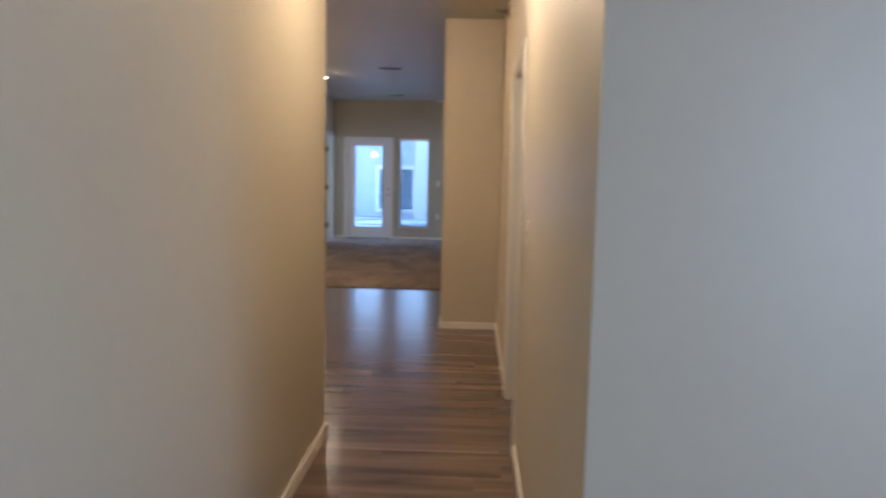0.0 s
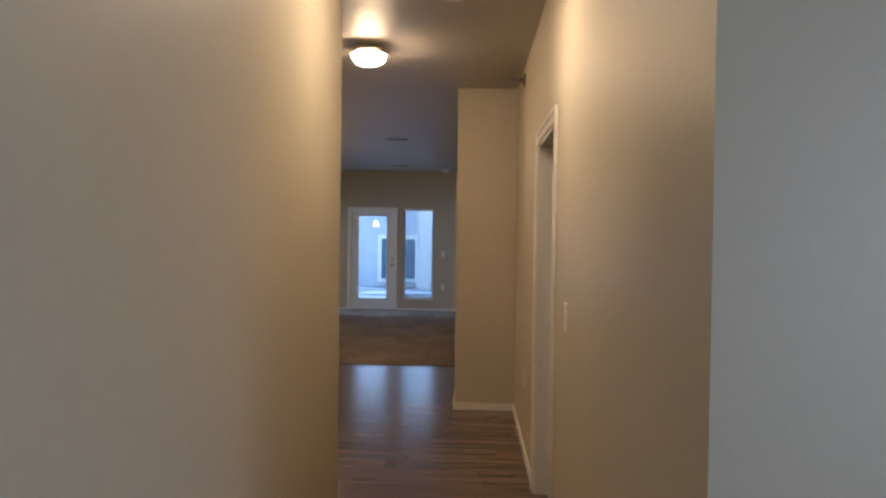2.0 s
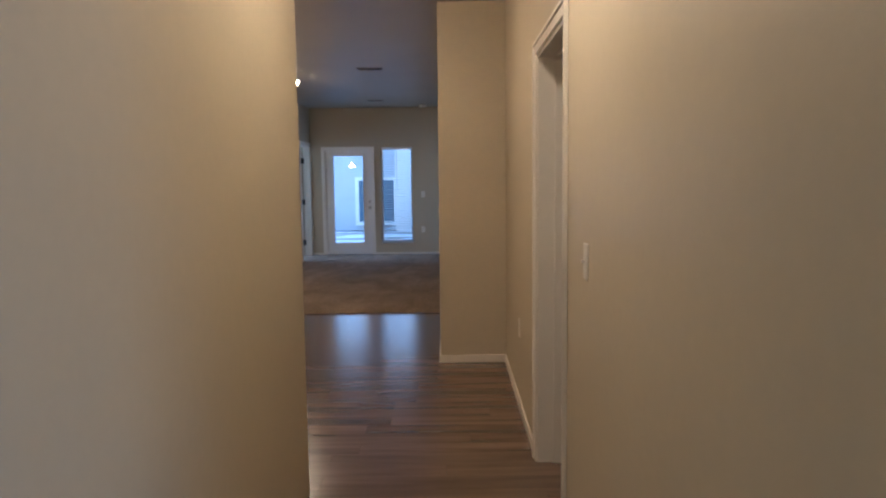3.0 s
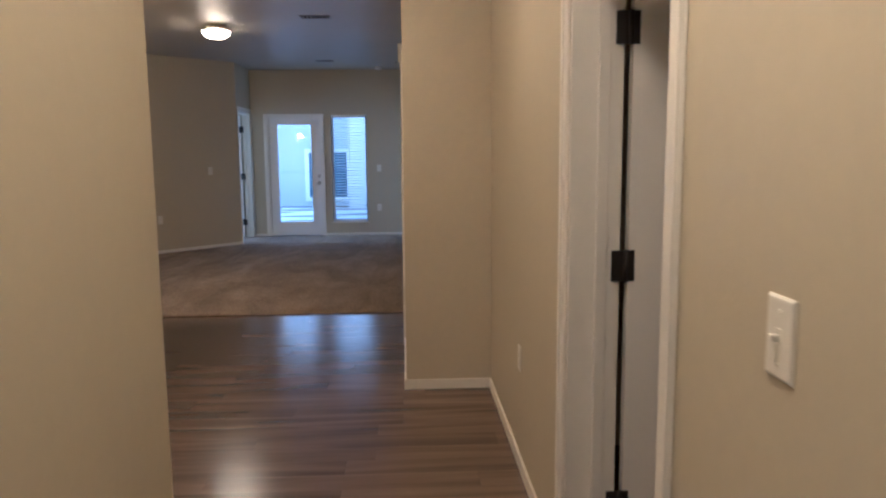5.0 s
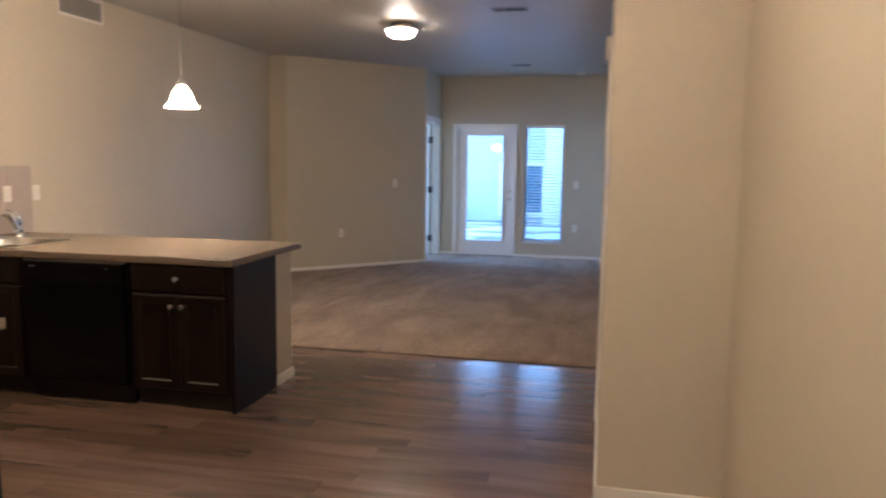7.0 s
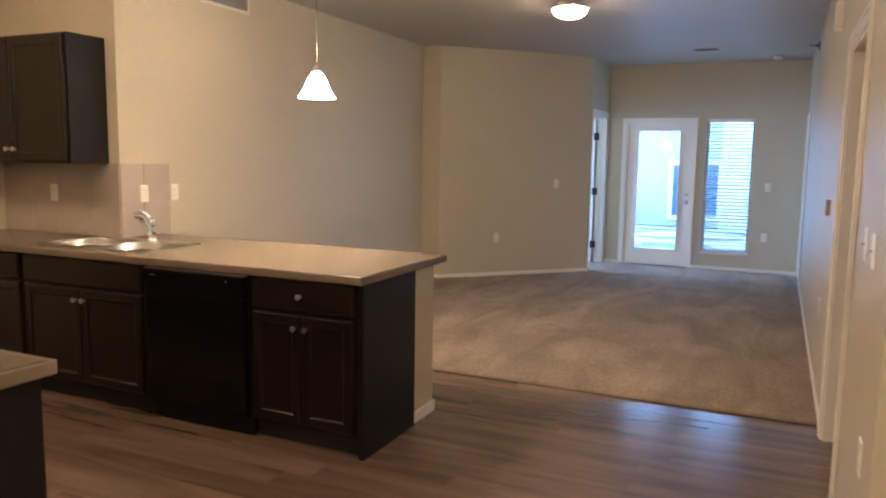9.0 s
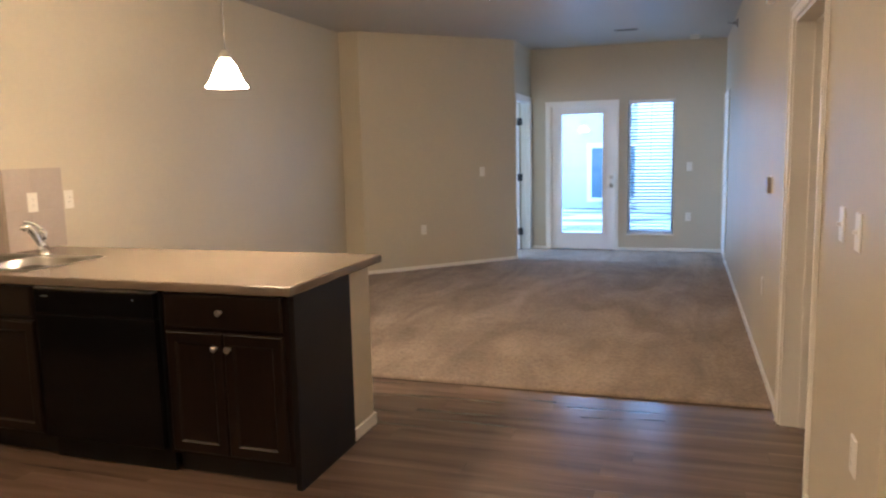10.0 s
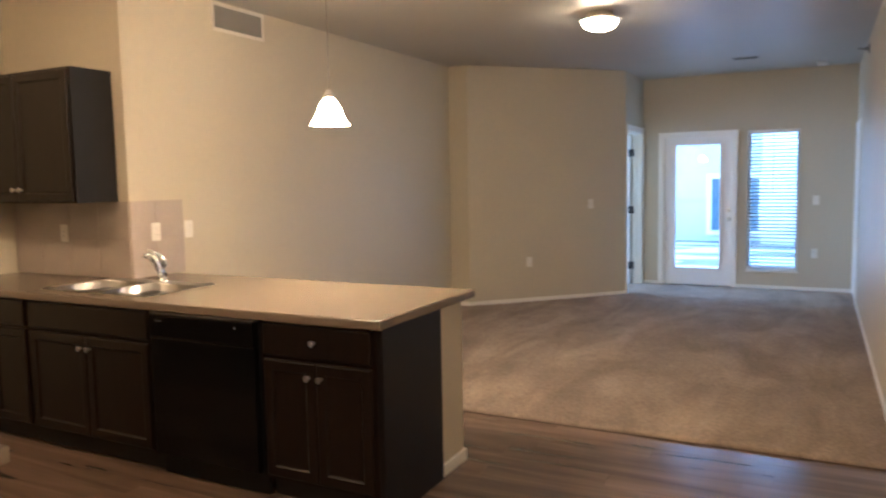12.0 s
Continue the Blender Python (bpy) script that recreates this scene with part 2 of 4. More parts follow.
def lathe(profile, n=40, axis="z", at=(0, 0, 0)):
    """A turned shape from (radius, height) pairs."""
    bm = bmesh.new()
    rings = []
    for r, h in profile:
        ring = []
        for i in range(n):
            a = 2 * math.pi * i / n
            p = (r * math.cos(a), r * math.sin(a), h)
            if axis == "y":
                p = (p[0], -p[2], p[1])
            elif axis == "x":
                p = (p[2], p[0], p[1])
            ring.append(bm.verts.new(Vector(p) + Vector(at)))
        rings.append(ring)
    for a, b in zip(rings, rings[1:]):
        for i in range(n):
            bm.faces.new((a[i], a[(i + 1) % n], b[(i + 1) % n], b[i]))
    bm.faces.new(list(reversed(rings[0])))
    bm.faces.new(rings[-1])
    bmesh.ops.remove_doubles(bm, verts=bm.verts, dist=1e-5)
    bmesh.ops.recalc_face_normals(bm, faces=bm.faces)
    for f in bm.faces:
        f.smooth = len(f.verts) == 4
    return bm


def lathe_ring(profile, n=48):
    """A closed hoop with the given cross-section."""
    bm = bmesh.new()
    rings = [[bm.verts.new((r * math.cos(2 * math.pi * i / n), r * math.sin(2 * math.pi * i / n), h)) for i in range(n)] for r, h in profile]
    for a, b in zip(rings, rings[1:] + rings[:1]):
        for i in range(n):
            bm.faces.new((a[i], a[(i + 1) % n], b[(i + 1) % n], b[i])).smooth = True
    bmesh.ops.recalc_face_normals(bm, faces=bm.faces)
    return bm


def tube(points, radii, n=16):
    """A tapered tube along points."""
    bm = bmesh.new()
    rings = []
    for i, p in enumerate(points):
        p = Vector(p)
        d = (Vector(points[min(i + 1, len(points) - 1)]) - Vector(points[max(i - 1, 0)])).normalized()
        q = d.to_track_quat("Z", "Y")
        rings.append([bm.verts.new(p + q @ Vector((radii[i] * math.cos(2 * math.pi * k / n), radii[i] * math.sin(2 * math.pi * k / n), 0))) for k in range(n)])
    for a, b in zip(rings, rings[1:]):
        for i in range(n):
            bm.faces.new((a[i], a[(i + 1) % n], b[(i + 1) % n], b[i])).smooth = True
    bm.faces.new(list(reversed(rings[0])))
    bm.faces.new(rings[-1])
    return bm


def part(name, bm, material, parent=None, label=""):
    me = bpy.data.meshes.new(name)
    bm.to_mesh(me)
    bm.free()
    me.materials.append(material)
    ob = new(name, me)
    if parent is not None:
        ob.parent = parent
    if label:
        tagged(ob, label)
    return ob


def thing(name, label, category, group="", kind="", at=None):
    return_ob = new(name)
    tagged(return_ob, label, category, group, kind)
    if at is not None:
        return_ob.matrix_world = at
    return return_ob


def setting(name, bm, material, label, category):
    return tagged(part(name, bm, material), label, category, kind="structure")


# structure: walls, with openings cut through
def wall_along_y(name, x0, x1, y0, y1, holes=(), label="greige painted drywall wall", z1=CEIL):
    specs, y = [], y0
    for h0, h1, s, t in sorted(holes):
        specs.append(((x0, y, 0), (x1, h0, z1)))
        if s > 0:
            specs.append(((x0, h0, 0), (x1, h1, s)))
        specs.append(((x0, h0, t), (x1, h1, z1)))
        y = h1
    specs.append(((x0, y, 0), (x1, y1, z1)))
    return setting(name, boxes(specs), WALL, label, "wall")


def wall_along_x(name, x0, x1, y0, y1, holes=(), label="greige painted drywall wall", z1=CEIL):
    specs, x = [], x0
    for h0, h1, s, t in sorted(holes):
        specs.append(((x, y0, 0), (h0, y1, z1)))
        if s > 0:
            specs.append(((h0, y0, 0), (h1, y1, s)))
        specs.append(((h0, y0, t), (h1, y1, z1)))
        x = h1
    specs.append(((x, y0, 0), (x1, y1, z1)))
    return setting(name, boxes(specs), WALL, label, "wall")


WT = 0.165
HD0, HD1 = 4.175, 5.075           # hall door opening
LO0, LO1 = 8.215, 9.09           # cased opening in the living-room wall
BD0, BD1 = 14.475, 15.365          # bedroom door opening
PD0, PD1 = -2.588, -1.678        # patio door opening
WI0, WI1, WIZ0, WIZ1 = -1.517, -0.908, 0.255, 2.075
wall_along_y("wall_hall_west", XH - 0.12, XH, -2.6, YE, label="long greige painted hall wall with a plain corner")
wall_along_y("wall_hall_east", XR, XR + WT, YN, 7.145, [(HD0, HD1, 0, HEAD + 0.035)], "greige painted hall wall with a doorway")
wall_along_x("wall_foyer_north", XR + WT, 2.5, YN, YN + WT, label="greige foyer wall in cool daylight")
wall_along_x("wall_foyer_south", XH - 0.12, 2.65, -2.72, -2.6, label="greige foyer wall behind the start of the walk")
wall_along_y("wall_foyer_east", 2.5, 2.65, -2.6, YN + WT, [(-0.9, 0.3, 0.85, 2.15)], "greige foyer side wall with a window opening")
wall_along_x("wall_closet_front", XL + WT, XR, 7.145, 7.145 + 0.12, label="greige wall face at the hall's end")
wall_along_y("wall_living_east", XL, XL + WT, 7.145, YF, [(LO0, LO1, 0, HEAD + 0.02)], "long greige living room wall with a cased opening")
wall_along_x("wall_far", -2.6 - 3.2, 1.2, YF, YF + 0.16, [(PD0, PD1, 0, HEAD), (WI0, WI1, WIZ0, WIZ1)], "greige far wall with patio door and window")
wall_along_y("wall_bedroom", XB - 0.125, XB, BY, YF, [(BD0, BD1, 0, HEAD + 0.065)], "short greige wall with the bedroom doorway")
# angled wall
dx, dy = XB - AX, BY - AY
bm = bmesh.new()
n = Vector((-dy, dx, 0)).normalized() * 0.12
base = [Vector((AX, AY, 0)), Vector((XB, BY, 0)), Vector((XB, BY, 0)) + n, Vector((AX, AY, 0)) + n]
lo = [bm.verts.new(p) for p in base]
hi = [bm.verts.new(p + Vector((0, 0, CEIL))) for p in base]
for i in range(4):
    bm.faces.new((lo[i], lo[(i + 1) % 4], hi[(i + 1) % 4], hi[i]))
bm.faces.new(lo), bm.faces.new(hi)
bmesh.ops.recalc_face_normals(bm, faces=bm.faces)
setting("wall_angled", bm, WALL, "greige living room wall set at an angle", "wall")
wall_along_x("wall_dining_return", XK, AX - 0.002, AY, AY + 0.12, label="narrow greige return wall beside the angled wall")
wall_along_y("wall_dining_west", XK - 0.12, XK, YW, AY + 0.12, label="large greige dining wall")
wall_along_x("wall_kitchen_north", -5.73, XK - 0.12, YW, YW + 0.12, label="greige kitchen wall above the backsplash")
wall_along_y("wall_kitchen_west", -5.85, -5.73, 4.0, YW + 0.12, label="greige kitchen side wall")
wall_along_x("wall_kitchen_south", -5.73, -2.45, 5.35, 5.47, label="greige wall behind the near counter")
wall_along_y("wall_kitchen_nib", -2.57, -2.45, YE, 5.35)
wall_along_x("wall_hall_return", -2.57, XH - 0.12, YE - 0.12, YE)
setting("wall_half", boxes([((XK, 8.284, 0), (-2.36, 8.56, 0.874))]), WALL, "greige half wall behind the peninsula cabinets", "half wall")
# rooms behind the openings
setting("wall_side_room", boxes([((1.9, YN + WT, 0), (2.0, 7.3, CEIL)), ((XR + WT, 6.2, 0), (1.9, 6.3, CEIL)), ((XR + WT, 2.9, 0), (1.9, 3.0, CEIL))]), WALL, "greige walls of the room behind the hall door", "wall")
setting("wall_side_hall", boxes([((XL + WT, LO1 + 0.05, 0), (1.9, LO1 + 0.15, CEIL)), ((1.9, 7.3, 0), (2.0, LO1 + 0.15, CEIL))]), WALL, "greige walls of the passage behind the opening", "wall")
setting("wall_bedroom_beyond", boxes([((-6.2, 13.2, 0), (-6.1, 14.0, CEIL)), ((-6.2, 15.2, 0), (-6.1, YF, CEIL)), ((-6.2, 14.0, 0), (-6.1, 15.2, 0.85)), ((-6.2, 14.0, 2.15), (-6.1, 15.2, CEIL)), ((-6.1, 13.1, 0), (-4.6, 13.2, CEIL))]), WALL, "greige walls of the bedroom beyond", "wall")
setting("wall_living_outer", boxes([((1.2, 7.2, 0), (1.3, YF + 0.16, CEIL))]), WALL, "greige wall closing the rooms to the east", "wall")
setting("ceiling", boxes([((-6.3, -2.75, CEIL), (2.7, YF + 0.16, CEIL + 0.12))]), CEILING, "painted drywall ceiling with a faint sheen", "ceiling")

# added slab, never in view: blocks direct sun from the foyer window
setting("foyer_sun_blocker", boxes([((2.7, -2.75, 2.45), (5.0, 2.6, 2.6))]), CEILING, "unseen slab added to keep sun out of the foyer window", "porch roof")

# floors
floor = setting("floor", boxes([((-6.3, -2.75, -0.12), (2.7, YG + 0.02, -0.004))]), SUBFLOOR, "dark brown wood-look vinyl plank floor", "floor")
setting("floor_living", boxes([((-6.3, YG + 0.02, -0.12), (2.7, YF + 0.16, -0.002))]), SUBFLOOR, "subfloor under the living room carpet", "floor")


def carpet():
    x0, x1, y0, y1, step = -4.57, XL, YG + 0.025, YF, 0.018
    nx, ny = int((x1 - x0) / step) + 1, int((y1 - y0) / step) + 1
    xs, ys = np.linspace(x0, x1, nx), np.linspace(y0, y1, ny)
    verts, faces = [], []
    for j, y in enumerate(ys):
        for i, x in enumerate(xs):
            p = Vector((x, y, 0))
            h = 0.018 + (0.005 + 0.008 * math.exp((y0 - y) / 0.5)) * noise.noise(p * 26) + 0.005 * noise.noise(p * 8 + Vector((3, 1, 0))) + 0.005 * noise.noise(p * 13 + Vector((0, 9, 0)))
            yy = y
            if j == 0:
                yy = y - 0.012 + 0.014 * noise.noise(Vector((x * 14, 0, 5))) + 0.008 * noise.noise(Vector((x * 40, 2, 5)))
                h = 0.001
            elif j == 1:
                yy = y - 0.030 + 0.014 * noise.noise(Vector((x * 14, 0, 5))) + 0.008 * noise.noise(Vector((x * 40, 2, 5)))
                h *= 0.8
            verts.append((x, yy, h))
    for j in range(ny - 1):
        for i in range(nx - 1):
            a = j * nx + i
            faces.append((a, a + 1, a + nx + 1, a + nx))
    me = bpy.data.meshes.new("carpet")
    me.from_pydata(verts, [], faces)
    me.materials.append(CARPETM)
    me.polygons.foreach_set("use_smooth", [True] * len(me.polygons))
    ob = new("carpet", me)
    return tagged(ob, "thick beige cut-pile wall-to-wall carpet with brush marks", "carpet", kind="structure")


carpet()
setting("carpet_edge", boxes([((XK, YG - 0.004, -0.002), (XL, YG + 0.006, 0.006))], 0.003), BINDING, "dark tucked edge where carpet meets planks", "trim")


# baseboards and casings
def baseboard(specs, label="white painted baseboard along the wall"):
    ob = setting("baseboard", boxes(specs, 0.003), TRIM, label, "baseboard")
    return ob


BH, BT = 0.062, 0.013
baseboard([((XR - BT, YN, 0), (XR - 0.001, HD0 - 0.064, BH))])
baseboard([((XR - BT, HD1 + 0.064, 0), (XR - 0.001, 7.143, BH))])
baseboard([((XL - BT, 7.145 - BT, 0), (XR - BT - 0.001, 7.144, BH))])
baseboard([((XL - BT, 7.146, 0), (XL - 0.001, LO0 - 0.064, BH))])
baseboard([((XL - BT, LO1 + 0.064, 0), (XL - 0.001, 14.48, BH))])
baseboard([((WI0 - 0.12 + 0.0, YF - BT, 0), (XL - BT - 0.002, YF - 0.001, BH))])
baseboard([((XB + BT, YF - BT, 0), (PD0 - 0.064, YF - 0.001, BH))])
baseboard([((XB + 0.001, BY, 0), (XB + BT, BD0 - 0.064, BH))])
baseboard([((XH + 0.001, -2.6, 0), (XH + BT, YE, BH))])
baseboard([((XH - 0.12, YE + 0.001, 0), (XH + BT, YE + 0.001 + BT, BH))])
baseboard([((XR + 0.001, YN - BT, 0), (2.5, YN - 0.001, BH))])
baseboard([((XK + 0.001, 8.58, 0), (XK + BT, AY - 0.002, BH))])
baseboard([((XK + BT, AY - BT, 0), (AX - 0.002, AY - 0.001, BH))])
baseboard([((-2.359, 8.285, 0), (-2.346, 8.56 + BT, BH))], "white painted baseboard on the half wall's end")
baseboard([((XK + BT, 8.561, 0), (-2.36, 8.561 + BT, BH))])
ab = baseboard([((0, -BT, 0), (math.hypot(dx, dy), -0.001, BH))], "white painted baseboard on the angled wall")
ab.matrix_world = pose(AX, AY, 0, 0, 0, math.degrees(math.atan2(dy, dx)))
CW = 0.06


def casing_on_x(name, x, side, y0, y1, head, depth, label):
    """Door trim round an opening in a wall that runs along y; side -1: the face looks to -x."""
    x0, x1 = sorted((x + side * 0.001, x + side * 0.012))
    xb0, xb1 = sorted((x + side * 0.012, x + side * 0.019))
    specs = []
    for a, b, c, d in ((y0 - CW, y0 + 0.004, y0 - CW, y0 - CW + 0.018), (y1 - 0.004, y1 + CW, y1 + CW - 0.018, y1 + CW)):
        specs.append(((x0, a, 0), (x1, b, head)))
        specs.append(((xb0, c, 0), (xb1, d, head + CW)))
    specs.append(((x0, y0 - CW, head), (x1, y1 + CW, head + CW)))
    specs.append(((xb0, y0 - CW + 0.018, head + CW - 0.018), (xb1, y1 + CW - 0.018, head + CW)))
    t = setting(name, boxes(specs, 0.0025), TRIM, label, "door casing")
    xa, xe = sorted((x, x - side * depth))
    jamb = boxes([((xa, y0 + 0.0005, 0), (xe, y0 + 0.019, head)), ((xa, y1 - 0.019, 0), (xe, y1 - 0.0005, head)), ((xa, y0 + 0.019, head - 0.019), (xe, y1 - 0.019, head - 0.0005))], 0.0015)
    part("jamb", jamb, TRIM, t)
    xs = x - side * depth * 0.62
    st = boxes([((xs - 0.018, y0 + 0.019, 0), (xs + 0.018, y0 + 0.03, head - 0.019)), ((xs - 0.018, y1 - 0.03, 0), (xs + 0.018, y1 - 0.019, head - 0.019)), ((xs - 0.018, y0 + 0.03, head - 0.03), (xs + 0.018, y1 - 0.03, head - 0.019))], 0.002)
    part("door_stop", st, TRIM, t)
    return t


casing_on_x("trim_hall_door", XR, -1, HD0, HD1, HEAD + 0.035, WT, "white painted casing round the open hall door")
casing_on_x("trim_living_opening", XL, -1, LO0, LO1, HEAD + 0.02, WT, "white painted casing round the open passage")
casing_on_x("trim_bedroom_door", XB, 1, BD0, BD1, HEAD + 0.065, 0.125, "white painted casing round the bedroom doorway")
casing_on_x("trim_living_side_door", XL, -1, 14.55, 15.36, HEAD, 0.004, "white painted casing of the side door")


# doors
def panel_leaf(width, height, thick):
    """A six-panel leaf in local x (width), y (thickness), z: panels are sunk fields with a raised centre, on both faces."""
    stile, mid = 0.115, 0.10
    cols = [(stile, (width - mid) / 2), ((width + mid) / 2, width - stile)]
    rows = [(0.24, 0.87), (1.095, 1.69), (1.835, 1.94)]
    xs = [0, cols[0][0], cols[0][1], cols[1][0], cols[1][1], width]
    zs = [0.008, rows[0][0], rows[0][1], rows[1][0], rows[1][1], rows[2][0], rows[2][1], height]
    bm = bmesh.new()
    for side in (0, 1):
        y, s = (0.0, 1) if side == 0 else (thick, -1)
        for i in range(5):
            for k in range(7):
                a, b, c, d = xs[i], xs[i + 1], zs[k], zs[k + 1]
                if i in (1, 3) and k in (1, 3, 5):
                    loops = [(0, 0), (0.006, 0.009), (0.022, 0.009), (0.045, 0.003)]
                    prev = None
                    for inset, deep in loops:
                        e = min(inset, (d - c) * 0.45)
                        vs = [bm.verts.new((px, y + s * deep, pz)) for px, pz in ((a + e, c + e), (b - e, c + e), (b - e, d - e), (a + e, d - e))]
                        if prev:
                            for q in range(4):
                                bm.faces.new((prev[q], prev[(q + 1) % 4], vs[(q + 1) % 4], vs[q]))
                        prev = vs
                    bm.faces.new(prev)
                else:
                    bm.faces.new([bm.verts.new((px, y, pz)) for px, pz in ((a, c), (b, c), (b, d), (a, d))])
    for a, b in (((0, 0.008), (width, 0.008)), ((width, 0.008), (width, height)), ((width, height), (0, height)), ((0, height), (0, 0.008))):
        bm.faces.new([bm.verts.new(p) for p in ((a[0], 0, a[1]), (b[0], 0, b[1]), (b[0], thick, b[1]), (a[0], thick, a[1]))])
    bmesh.ops.remove_doubles(bm, verts=bm.verts, dist=1e-5)
    bmesh.ops.recalc_face_normals(bm, faces=bm.faces)
    return bm


def hinge(parent, at):
    """A butt hinge: two rounded leaves and a knuckle, in the leaf's local frame."""
    bm = boxes([((-0.046, -0.0035, -0.05), (-0.004, -0.0005, 0.05)), ((0.004, -0.0035, -0.05), (0.03, -0.0005, 0.05))], 0.001)
    k = tube([(0, -0.004, -0.052), (0, -0.004, 0.052)], [0.0075, 0.0075])
    me = bpy.data.meshes.new("tmp")
    k.to_mesh(me)
    k.free()
    bm.from_mesh(me)
    bpy.data.meshes.remove(me)
    ob = part("hinge", bm, BRONZE, parent, "dark bronze butt hinge")
    ob.matrix_local = at
    return ob


def lever_knob(parent, x, z, y=0.0, side=-1):
    bm = lathe([(0.0, 0), (0.032, 0), (0.032, 0.006), (0.012, 0.01), (0.011, 0.035), (0.026, 0.04), (0.028, 0.055), (0.02, 0.066), (0.0, 0.068)], 28, "y", (0, 0, 0))
    ob = part("knob", bm, NICKEL, parent, "round satin nickel door knob")
    ob.matrix_local = pose(x, y, z, 0, 0, 0 if side < 0 else 180)
    return ob


door = thing("door_1", "open white six-panel interior door on dark hinges", "door", kind="structure", at=pose(XR + WT + 0.026, HD1 - 0.024, 0, 0, 0, 1.5))
part("leaf", panel_leaf(0.855, 2.05, 0.035), DOORPAINT, door)
for z in (0.28, 1.09, 1.83):
    hinge(door, pose(-0.01, 0.0, z))
lever_knob(door, 0.79, 0.93)
door = thing("door_2", "open white bedroom door seen edge on", "door", kind="structure", at=pose(XB - 0.15, BD1 - 0.024, 0, 0, 0, 180))
part("leaf", panel_leaf(0.84, 2.07, 0.035), DOORPAINT, door)
for z in (0.28, 1.05, 1.83):
    hg = hinge(door, pose(-0.01, 0.035, z, 0, 0, 0))
    hg.matrix_local = pose(-0.01, 0.04, z, 0, 0, 180) @ Matrix.Diagonal((-1, 1, 1, 1))
door = thing("door_3", "closed white panel door beside the far corner", "door", kind="structure", at=pose(XL - 0.003, 15.34, 0, 0, 0, -90))
part("leaf", panel_leaf(0.77, 2.01, 0.002), DOORPAINT, door)


def patio_door():
    y = YF + 0.02
    d = thing("door_4", "white patio door with one tall glass pane", "door", kind="structure")
    x0, x1, z1 = PD0 + 0.03, PD1 - 0.03, HEAD - 0.03
    g0, g1, gz0, gz1 = -2.42, -1.858, 0.258, 1.912
    part("leaf", boxes([((x0, y, 0.025), (g0, y + 0.044, z1)), ((g1, y, 0.025), (x1, y + 0.044, z1)), ((g0, y, 0.025), (g1, y + 0.044, gz0)), ((g0, y, gz1), (g1, y + 0.044, z1))]), DOORPAINT, d)
    e = 0.028
    part("glazing_bead", boxes([((g0 - e, y - 0.009, gz0 - e), (g0, y - 0.0005, gz1 + e)), ((g1, y - 0.009, gz0 - e), (g1 + e, y - 0.0005, gz1 + e)), ((g0, y - 0.009, gz0 - e), (g1, y - 0.0005, gz0)), ((g0, y - 0.009, gz1), (g1, y - 0.0005, gz1 + e))], 0.003), DOORPAINT, d)
    p = part("pane", boxes([((g0, y + 0.018, gz0), (g1, y + 0.024, gz1))]), GLASS, d, "clear glass pane")
    p.visible_shadow = False
    k = lever_knob(d, PD1 - 0.06, 0.925, y)
    b = part("deadbolt", lathe([(0, 0), (0.028, 0), (0.028, 0.008), (0.02, 0.012), (0, 0.013)], 24, "y"), NICKEL, d, "satin nickel deadbolt")
    b.matrix_local = pose(PD1 - 0.06, y, 1.04)
    part("threshold", boxes([((PD0 + 0.001, YF - 0.01, 0.0), (PD1 - 0.001, YF + 0.15, 0.022))], 0.004), BRONZE, d, "dark metal threshold")
    t = setting("trim_patio_door", boxes([((PD0 - CW, YF - 0.014, 0), (PD0 + 0.004, YF - 0.001, HEAD)), ((PD1 - 0.004, YF - 0.014, 0), (PD1 + CW - 0.015, YF - 0.001, HEAD)), ((PD0 - CW, YF - 0.014, HEAD), (PD1 + CW - 0.015, YF - 0.001, HEAD + CW - 0.01))], 0.003), TRIM, "white painted casing round the patio door", "door casing")
    part("jamb", boxes([((PD0 + 0.0005, YF - 0.001, 0), (PD0 + 0.028, YF + 0.155, HEAD)), ((PD1 - 0.028, YF - 0.001, 0), (PD1 - 0.0005, YF + 0.155, HEAD)), ((PD0 + 0.028, YF - 0.001, HEAD - 0.028), (PD1 - 0.028, YF + 0.155, HEAD - 0.0005))]), TRIM, t)


patio_door()


def living_window():
    w = thing("window_1", "tall narrow white vinyl window in the far wall", "window", kind="structure")
    y = YF + 0.09
    f = 0.035
    part("window_frame", boxes([((WI0 + 0.0005, y, WIZ0 + 0.0005), (WI0 + f, y + 0.05, WIZ1 - 0.0005)), ((WI1 - f, y, WIZ0 + 0.0005), (WI1 - 0.0005, y + 0.05, WIZ1 - 0.0005)), ((WI0 + f, y, WIZ0 + 0.0005), (WI1 - f, y + 0.05, WIZ0 + f)), ((WI0 + f, y, WIZ1 - f), (WI1 - f, y + 0.05, WIZ1 - 0.0005))], 0.003), TRIM, w)
    for z0, z1 in ((WIZ0 + f, WIZ1 - f),):
        p = part("pane", boxes([((WI0 + f, y + 0.022, z0), (WI1 - f, y + 0.027, z1))]), GLASS, w, "clear glass pane")
        p.visible_shadow = False
    part("window_sill", boxes([((WI0 - 0.012, YF - 0.022, WIZ0 - 0.02), (WI1 + 0.012, YF - 0.001, WIZ0 - 0.001)), ((WI0 + 0.001, YF - 0.001, WIZ0 + 0.0005), (WI1 - 0.001, y, WIZ0 + 0.006))], 0.003), TRIM, w)


living_window()


